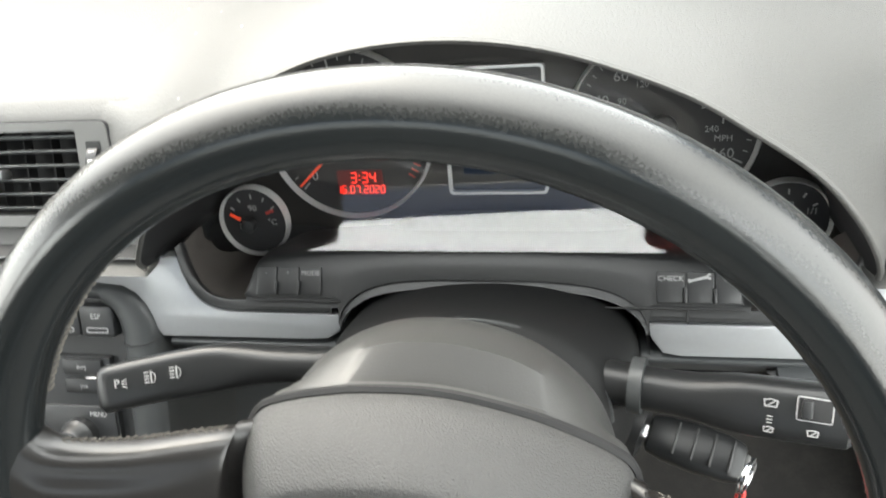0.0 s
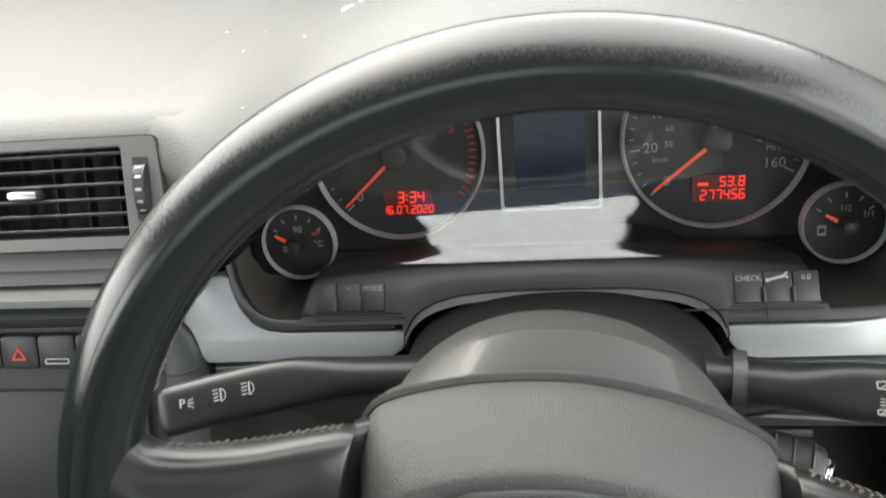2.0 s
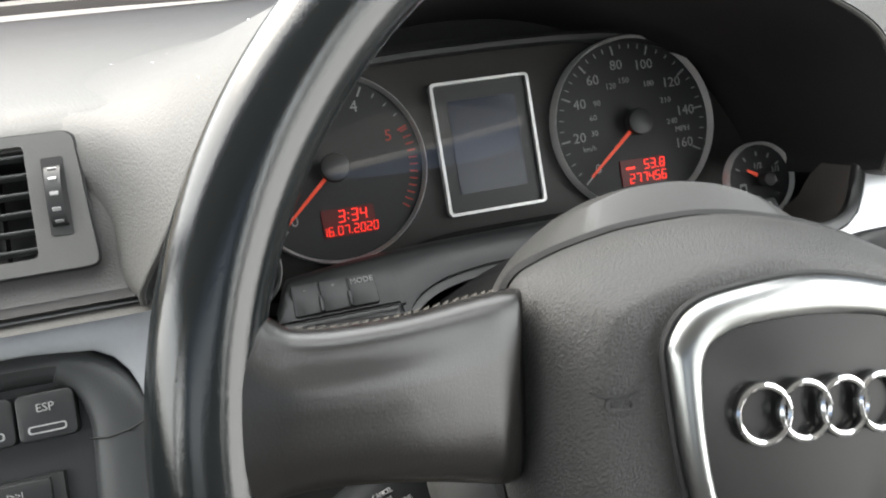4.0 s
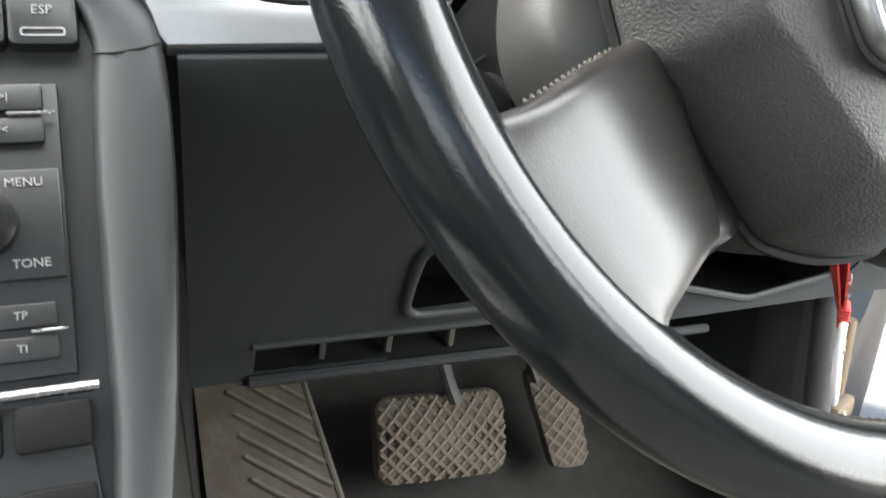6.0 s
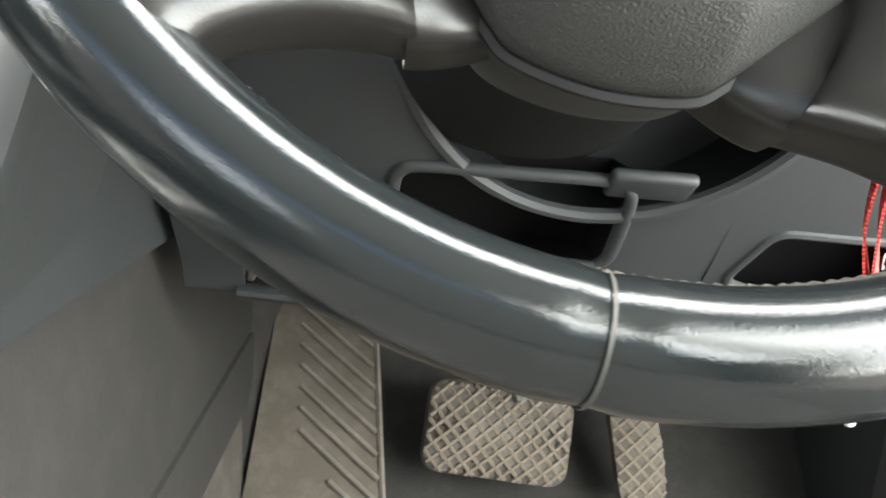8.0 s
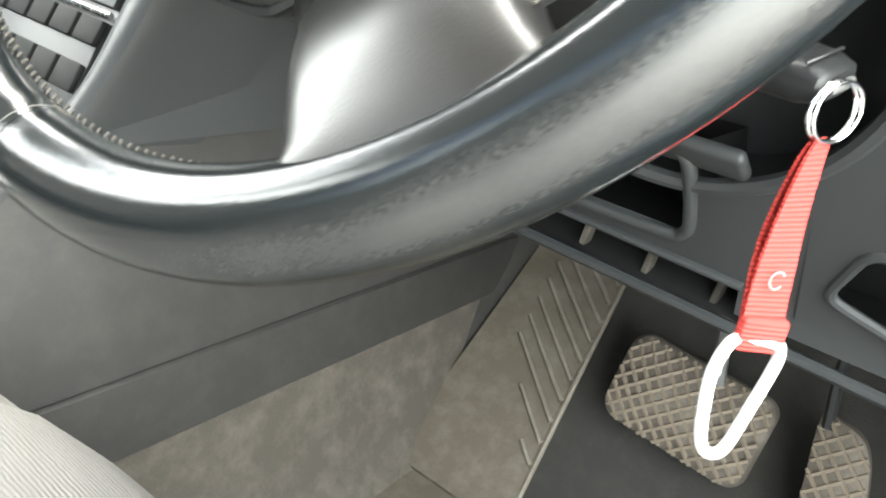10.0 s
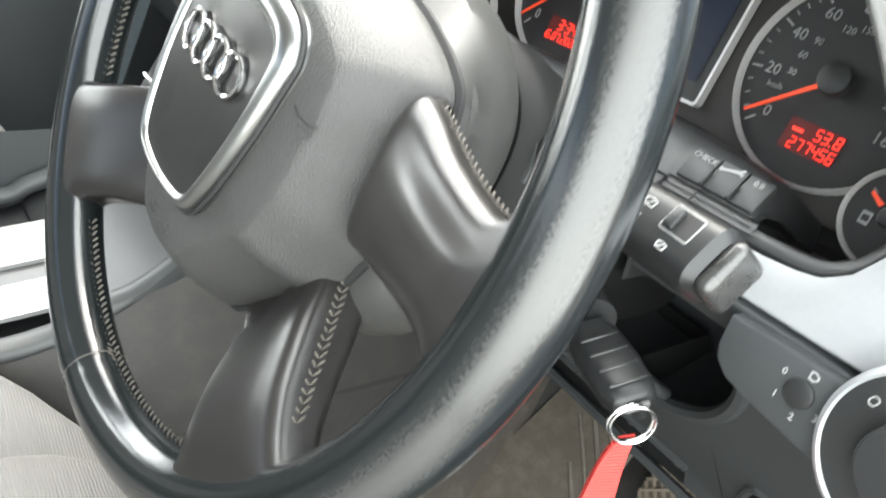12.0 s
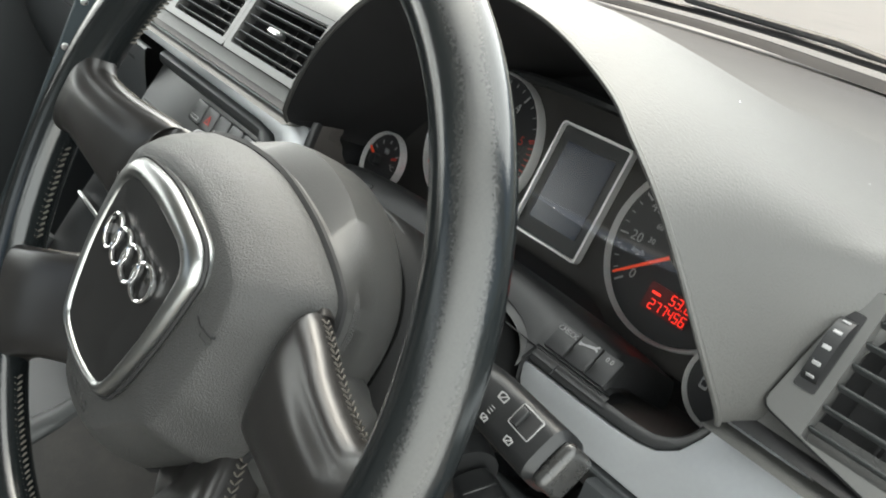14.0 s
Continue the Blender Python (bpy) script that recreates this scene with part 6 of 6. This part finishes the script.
bm = skin([[Vector((-0.185 + (rest_edge(y) + 0.185) * f, y, z + 0.006)) for f in steps(0, 1, 10)] for y, z in prof([(0.335, 0.036), (0.36, 0.050), (0.44, 0.116), (0.535, 0.198), (0.58, 0.238)], 5)])
part("rest_sheet", thick(bm, 0.005), MAT, mat)
part("rest_lip", tube([Vector((rest_edge(y), y, 0.122 + 0.855 * (y - 0.44) + 0.007)) for y in steps(0.35, 0.575, 6)], 0.003, 6), MATRIB, mat)
for i in range(11):
    y0 = 0.384 + 0.0172 * i
    x0 = rest_edge(y0) - 0.004
    ln = min(0.020 + 0.030 * i, 0.080, (0.575 - y0) / 0.62)
    p0, p1 = Vector((x0, y0, 0.1305 + 0.855 * (y0 - 0.44))), Vector((x0 - ln, y0 + 0.62 * ln, 0.1305 + 0.855 * (y0 + 0.62 * ln - 0.44)))
    part("mat_rib", tube([p0, p0.lerp(p1, 0.5) + Vector((0, -0.0006, 0.0006)), p1], 0.0028, 6), MATRIB, mat)
bm = skin([[Vector((x, y, 0.038 + (y - 0.2) * 0.02 + 0.002 * noise.noise(Vector((x, y, 0)) * 14))) for x in steps(-0.165, 0.19, 14)] for y in steps(-0.10, 0.352, 16)])
part("mat_sheet", thick(bm, 0.004), MAT, mat)
part("heel_pad", plate(rounded(0.16, 0.14, 0.03, 6), 0.003, Matrix.Translation((0.050, 0.275, 0.0475)), 0.001), MATRIB, mat, "raised heel pad")
crumb = solo("crumb", moved(skin([[Vector((0.0055 * math.cos(t) * r * (1 + 0.2 * math.sin(3 * t)), 0.004 * math.sin(t) * r, h)) for t in [2 * math.pi * i / 10 for i in range(10)]] for r, h in ((0.6, 0), (1, 0.002), (0.8, 0.005), (0.2, 0.0065))], True, cap=True), Matrix.Translation((-0.072, 0.300, 0.041))), CRUMB, "pale dry crumb on the floor mat", "crumb")
for k in range(14):
    rx, ry = -0.14 + 0.2 * random.random(), 0.12 + 0.22 * random.random()
    solo("debris", moved(rbox(0.003, 0.002, 0.0012, None, 0.0004, 1), Matrix.Translation((rx, ry, 0.0430 + (ry - 0.2) * 0.02)) @ Matrix.Rotation(random.random() * 3, 4, "Z")), CRUMB, "tiny pale speck of dirt on the mat", "debris", group="specks on the mat")
# tunnel side with its seams
tun = thing("tunnel_trim", "dark plastic trim along the transmission tunnel", "trim panel", kind="structure")
def rail_z(y):
    q = sorted(stack_prof)
    return float(np.interp(y, [p[0] for p in q], [p[1] for p in q])) - 0.003 if y < 0.05 else 0.41


part("upper_trim", skin([[Vector((x, y, 0.233 + (rail_z(y) - 0.233) * f)) for y in steps(-0.9, 0.60, 60)] for x, f in ((-0.2215, 1), (-0.2100, 0.5), (-0.201, 0))]), TUNNEL, tun)
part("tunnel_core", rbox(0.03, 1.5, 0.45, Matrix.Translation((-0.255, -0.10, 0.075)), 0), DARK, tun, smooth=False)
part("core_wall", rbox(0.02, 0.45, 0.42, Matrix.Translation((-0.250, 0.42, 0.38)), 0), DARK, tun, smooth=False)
part("lower_trim", skin([[Vector((x, y, z)) for y in steps(-0.9, 0.60, 20)] for x, z in ((-0.203, 0.231), (-0.199, 0.229), (-0.196, 0.205), (-0.194, 0.174), (-0.197, 0.171))]), TUNNEL, tun)
part("tunnel_carpet", skin([[Vector((x, y, z)) for y in steps(-0.9, 0.60, 20)] for x, z in ((-0.198, 0.173), (-0.190, 0.12), (-0.172, 0.060), (-0.15, 0.037))]), WORNCARPET, tun)
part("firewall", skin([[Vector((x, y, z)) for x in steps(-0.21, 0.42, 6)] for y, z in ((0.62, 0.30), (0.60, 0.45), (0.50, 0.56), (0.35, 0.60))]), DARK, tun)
part("kick_panel", skin([[Vector((x, y, z)) for y in steps(0.380, 0.66, 8)] for x, z in ((0.37, 0.02), (0.365, 0.20), (0.36, 0.56))]), LOWER, tun)

# ---- seats ----
def seat_cushion(name, label, cx):
    s = thing(name, label, "car seat")
    W2, rows = 0.232, []
    for j in range(29):
        v = j / 28
        y = -0.60 + 0.590 * v
        row = []
        for i in range(41):
            u = -1 + 2 * i / 40
            e = max(0.0, (v - 0.80) / 0.20)
            x = cx + W2 * u * (1 - 0.17 * e ** 1.6)
            bol = 0.026 * max(0, (abs(u) - 0.55) / 0.45) ** 1.2 * (1 - 0.9 * e)
            edge_drop = 0.045 * max(0, (abs(u) - 0.86) / 0.14) ** 2.2
            front = 0.055 * e ** 3.2
            crease = 0.010 * math.exp(-((abs(u) - 0.57) / 0.03) ** 2) + 0.008 * math.exp(-((v - 0.62) / 0.02) ** 2) * (1 if abs(u) < 0.57 else 0)
            row.append(Vector((x, y - 0.075 * e * abs(u) ** 4, 0.324 + bol - edge_drop - front - crease + 0.012 * v)))
        rows.append(row)
    rows.append([Vector((cx + (p.x - cx) * 0.99, p.y + 0.002, p.z - 0.03)) for p in rows[-1]])
    rows.append([Vector((cx + (p.x - cx) * 0.97, p.y - 0.02, 0.13)) for p in rows[-1]])
    part("cushion", skin(rows), FABRIC, s)
    for sx in (-1, 1):
        part("side_bolster", skin([[Vector((cx + sx * x, y, z)) for y in steps(-0.6, -0.13, 14)] for x, z in ((0.228, 0.305), (0.236, 0.27), (0.230, 0.15))]), FABRIC, s)
        part("piping", tube(spline([(cx + sx * 0.146, -0.6, 0.3180), (cx + sx * 0.146, -0.25, 0.3135), (cx + sx * 0.142, -0.12, 0.3060), (cx + sx * 0.132, -0.075, 0.290)], 5), 0.0018, 6), FABRICDARK, s)
    part("seat_base", rbox(0.42, 0.42, 0.10, Matrix.Translation((cx, -0.34, 0.09)), 0.02), LOWER, s)
    back = []
    for j in range(15):
        v = j / 14
        back.append([Vector((cx + 0.24 * (1 - 0.15 * v * v) * u, -0.62 - 0.14 * v - 0.03 * (1 - u * u), 0.32 + 0.46 * v)) for u in steps(-1, 1, 16)])
    part("backrest", thick(skin(back), 0.08), FABRIC, s)
    return s


seat_cushion("driver_seat", "light grey woven fabric driver seat", 0.0)
seat_cushion("passenger_seat", "light grey woven fabric passenger seat", -0.70)

# ---- tunnel console with the gear selector ----
con = thing("tunnel_console", "dark console with a bright gear selector surround", "centre console", kind="structure")
part("console_top", skin([[Vector((x, y, z)) for x in steps(-0.47, -0.226, 8)] for y, z in prof([(0.058, 0.405), (0.02, 0.362), (-0.03, 0.336), (-0.10, 0.320), (-0.6, 0.315)], 4)]), BLACK, con)
part("console_side", skin([[Vector((-0.474, y, z)) for y in steps(-0.6, 0.5, 8)] for z in (0.10, 0.40)]), LOWER, con)
part("far_rail", tube(spline([(-0.462, 0.050, 0.412), (-0.462, 0.015, 0.372), (-0.462, -0.03, 0.350), (-0.462, -0.10, 0.336), (-0.462, -0.5, 0.330)], 5), 0.009, 10), TRIM, con, "grey rounded rail of the console")
gear = thing("gear_selector", "bright metal gear gate with a black selector lever", "gear lever")
GM = Matrix.Translation((-0.331, -0.100, 0.3370)) @ Matrix.Rotation(radians(5), 4, "X")
part("gate_surround", frame_plate(rounded(0.140, 0.175, 0.014), rounded(0.030, 0.130, 0.006, 5, 0.0105, 0.004), 0.004, GM), SATINPLATE, gear, "bright silver gate surround")
part("gate_slot", plate(rounded(0.034, 0.134, 0.006, 5, 0.0105, 0.004), 0.002, GM @ on(0, 0, -0.004)), BLACK, gear)
for i in range(5):
    part("mark", disc(0.0035, 0.0006, GM @ on(0.0455, -0.045 + 0.024 * i, 0.0004), 14), GREYPRINT, gear)
part("lever", tube(spline([(-0.335, -0.10, 0.325), (-0.335, -0.12, 0.37), (-0.335, -0.13, 0.40)], 5), 0.007, 10), SATIN, gear)
part("lever_knob", skin([[Vector((-0.335 + r * math.cos(t), -0.132 + r * 1.2 * math.sin(t), h)) for t in [2 * math.pi * i / 24 for i in range(24)]] for r, h in ((0.010, 0.395), (0.018, 0.405), (0.021, 0.425), (0.020, 0.445), (0.013, 0.457), (0.002, 0.460))], True), BLACK, gear, "black leather knob")
# bare bracket standing beyond the stack
br = thing("metal_bracket", "dark metal bracket with screws and a paper tag", "bracket")
BM = look((-0.465, 0.066, 0.543), (-0.465, 0.1405, 0.760)) @ pose(0, 0, 0, 0, 0, 90) @ pose(0, 0, 0, 180, 0, 0) @ Matrix(((0, 1, 0, 0), (1, 0, 0, 0), (0, 0, 1, 0), (0, 0, 0, 1)))
part("bracket_plate", rbox(0.004, 0.050, 0.22, BM, 0.001, 1), BRACKET, br)
for k, (dy, dz) in enumerate(((0.018, 0.10), (0.020, 0.055), (-0.018, 0.045), (0.019, -0.02), (0.018, -0.07))):
    part("screw", moved(disc(0.0035, 0.003, None, 12, 0.0006), BM @ Matrix.Translation((0.0035, dy, dz)) @ Matrix.Rotation(radians(90), 4, "Y")), SATIN, br)
part("paper_tag", rbox(0.001, 0.016, 0.008, BM @ Matrix.Translation((0.0028, 0.002, 0.05)), 0), TAG, br, "yellowed paper tag", smooth=False)
# passenger side under the dash
glove = thing("glove_box", "dark closed glove box under the dash", "glove box")
part("lid", skin(wide(prof([(0.150, 0.600), (0.143, 0.59), (0.16, 0.50), (0.22, 0.40), (0.30, 0.36)], 4), steps(-1.05, -0.478, 10))), LOWER, glove)
part("lid_gap", skin(wide([(0.1405, 0.5855), (0.1405, 0.5825)], steps(-1.0, -0.50, 2))), DARK, glove)
solo("floor_passenger", skin(wide(carpet_prof, steps(-1.1, -0.47, 10))), CARPET, "dark carpet of the passenger footwell", "carpet", "structure")

# ---- cabin shell, glass and outside ----
shell = thing("car_shell", "dark painted car body with grey pillars", "car body", kind="structure")


def pillar(name, pts, r):
    part(name, tube(spline(pts, 5), r, 10, squash=0.6), BODY, shell)


pillar("screen_pillar", [(0.50, 0.66, 0.66), (0.42, 0.33, 0.90), (0.34, -0.10, 1.13)], 0.035)
pillar("screen_pillar", [(-1.20, 0.66, 0.66), (-1.12, 0.33, 0.90), (-1.04, -0.10, 1.13)], 0.035)
pillar("door_pillar", [(0.44, -0.66, 0.1), (0.43, -0.66, 0.6), (0.33, -0.64, 1.13)], 0.05)
pillar("door_pillar", [(-1.14, -0.66, 0.1), (-1.13, -0.66, 0.6), (-1.03, -0.64, 1.13)], 0.05)
pillar("rear_pillar", [(0.42, -1.75, 0.62), (0.38, -1.35, 0.95), (0.30, -0.95, 1.11)], 0.08)
pillar("rear_pillar", [(-1.12, -1.75, 0.62), (-1.08, -1.35, 0.95), (-1.00, -0.95, 1.11)], 0.08)
part("door_side", thick(skin([[Vector((x, y, z)) for y in steps(-1.9, 0.75, 6)] for x, z in ((-1.13, 0.0), (-1.16, 0.3), (-1.14, 0.66))]), 0.06), LOWER, shell)
part("rear_side", thick(skin([[Vector((x, y, z)) for y in steps(-1.9, -0.72, 4)] for x, z in ((0.44, 0.0), (0.46, 0.3), (0.44, 0.66))]), 0.06), LOWER, shell)
part("sill", rbox(0.10, 1.5, 0.16, Matrix.Translation((0.44, -0.10, -0.02)), 0.03), PAINT, shell)
part("rear_bulkhead", thick(skin([[Vector((x, y, z)) for x in (-1.1, 0.4)] for y, z in ((-1.25, 0.1), (-1.35, 0.55), (-1.48, 0.72), (-1.85, 0.74))]), 0.05), FABRICDARK, shell)


def screen_y(x):
    """The lower edge of the windscreen, bowed towards its ends."""
    return float(np.interp(abs(x + 0.35), [0, 0.106, 0.168, 0.277, 0.401, 0.55, 0.77], [0.835, 0.820, 0.800, 0.757, 0.705, 0.630, 0.50]))


part("screen_frit", skin([[Vector((x, screen_y(x) + d, z)) for x in steps(-1.1, 0.42, 60)] for d, z in ((-0.006, 0.6990), (0.002, 0.7035), (0.012, 0.7075), (0.022, 0.7080), (0.030, 0.700))]), DARK, shell)
part("pillar_trim", skin([[Vector((x + dx, y, z)) for x, z in ((0.372, 0.02), (0.367, 0.20), (0.362, 0.40), (0.361, 0.56))] for dx, y in ((0.012, 0.402), (0.000, 0.394), (-0.004, 0.384), (-0.005, 0.355), (-0.003, 0.331), (0.004, 0.324), (0.020, 0.321))]), VENT, shell, "smooth grey foot pillar trim")
part("door_seal", tube(spline([(0.376, 0.292, 0.02), (0.369, 0.303, 0.20), (0.364, 0.310, 0.40), (0.362, 0.316, 0.56)], 5), 0.0125, 12), VENT, shell, "grey rubber door seal")
door = thing("car_door", "dark trimmed driver door standing wide open on its hinges", "car door", kind="structure")


def leaf(u, z, out):
    """A place on the open door: along it from the hinge, up it, and out of its inner face."""
    return Vector((0.455 + 0.62 * u + 0.55 * out, 0.420 + 0.40 * u - 0.83 * out, z))


part("door_card", thick(skin([[leaf(u, z, d + 0.006 * math.sin(7 * u)) for u in steps(0.0, 1.5, 14)] for z, d in ((-0.28, -0.014), (-0.10, -0.004), (-0.02, 0.0), (0.05, 0.015), (0.16, 0.030), (0.20, 0.032), (0.22, 0.012), (0.36, 0.016), (0.40, 0.035), (0.44, 0.034), (0.50, 0.012), (0.64, -0.004), (0.67, -0.02))]), 0.02), LOWER, door, "dark plastic door card with an armrest")
part("door_skin", thick(skin([[leaf(u, z, -0.07) for u in steps(0.0, 1.5, 6)] for z in (-0.28, 0.25, 0.67)]), 0.01), PAINT, door)
part("door_end", skin([[leaf(-0.01, z, d) for z in steps(-0.28, 0.66, 8)] for d in (-0.07, -0.03, 0.01)]), PAINT, door)
part("door_gasket", tube([leaf(-0.015, z, 0.0) for z in steps(-0.02, 0.66, 10)], 0.008, 8), BLACK, door, "black rubber door gasket")
hinge = thing("door_hinge", "tan greased steel door hinge on the door pillar", "door hinge")
for hz, hy in ((0.262, 0.338), (0.205, 0.318)):
    part("hinge_leaf", rbox(0.046, 0.012, 0.022, Matrix.Translation((0.4180, hy, hz)) @ Matrix.Rotation(radians(24), 4, "Z"), 0.004, 2), HINGE, hinge)
    part("hinge_bolt", disc(0.007, 0.006, Matrix.Translation((0.4100, hy - 0.009, hz)) @ Matrix.Rotation(radians(90), 4, "X"), 6, 0.001), ALU, hinge, "bright bolt head")
part("hinge_pin", tube([(0.4400, 0.345, 0.180), (0.4400, 0.345, 0.290)], 0.0075, 12), HINGE, hinge)
part("check_strap", rbox(0.060, 0.016, 0.010, Matrix.Translation((0.4200, 0.352, 0.320)) @ Matrix.Rotation(radians(30), 4, "Z"), 0.002, 1), BLACK, hinge, "black door check strap")
bon = skin([[Vector((x, y, z - 0.05 * ((x + 0.35) / 0.8) ** 2)) for x in steps(-1.15, 0.45, 10)] for y, z in ((0.96, 0.62), (1.15, 0.60), (1.5, 0.54), (1.75, 0.44), (1.80, 0.2))])
part("bonnet", bon, PAINT, shell)
part("scuttle", skin(wide([(0.70, 0.665), (0.90, 0.66), (0.97, 0.61)], steps(-1.15, 0.45, 4))), BLACK, shell)
wiper = thing("windscreen_wiper", "black wiper blade resting along the foot of the windscreen", "wiper")
sweep = [Vector((x, screen_y(x) + 0.050, 0.716)) for x in steps(-0.62, -0.02, 14)]
part("blade", tube(sweep, 0.007, 6, squash=0.6), BLACK, wiper)
part("arm", tube([sweep[5] + Vector((0, 0.010, 0.012)), sweep[11] + Vector((0, 0.016, 0.010)), sweep[14] + Vector((0.10, -0.01, -0.004))], 0.0055, 6), BLACK, wiper)
ws = thing("windscreen", "clear slightly dusty laminated windscreen", "windscreen", kind="structure")
wsr = [[Vector((-0.35 + (x + 0.35) * w, screen_y(x) + 0.02 + y, z)) for x in steps(-1.15, 0.45, 32)] for y, z, w in ((0.0, 0.702, 1.0), (-0.31, 0.87, 0.95), (-0.62, 1.02, 0.90), (-0.93, 1.140, 0.85))]
pane = part("pane", skin(wsr), GLASS, ws)
pane.visible_shadow = False
bm = skin([[Vector((x, y, 1.155 - 0.06 * ((x + 0.35) / 0.7) ** 2 - 0.02 * max(0, -y - 0.7))) for x in steps(-1.05, 0.35, 12)] for y in steps(-0.95, -0.13, 8)])
solo("ceiling", thick(bm, 0.03), BODY, "pale fabric headliner of the car roof", "headliner", "structure")
solo("ground", skin([[Vector((x, y, -0.32)) for x in (-500, 500)] for y in (-500, 500)]), GROUND, "pale dry gravel yard", "ground", "structure")
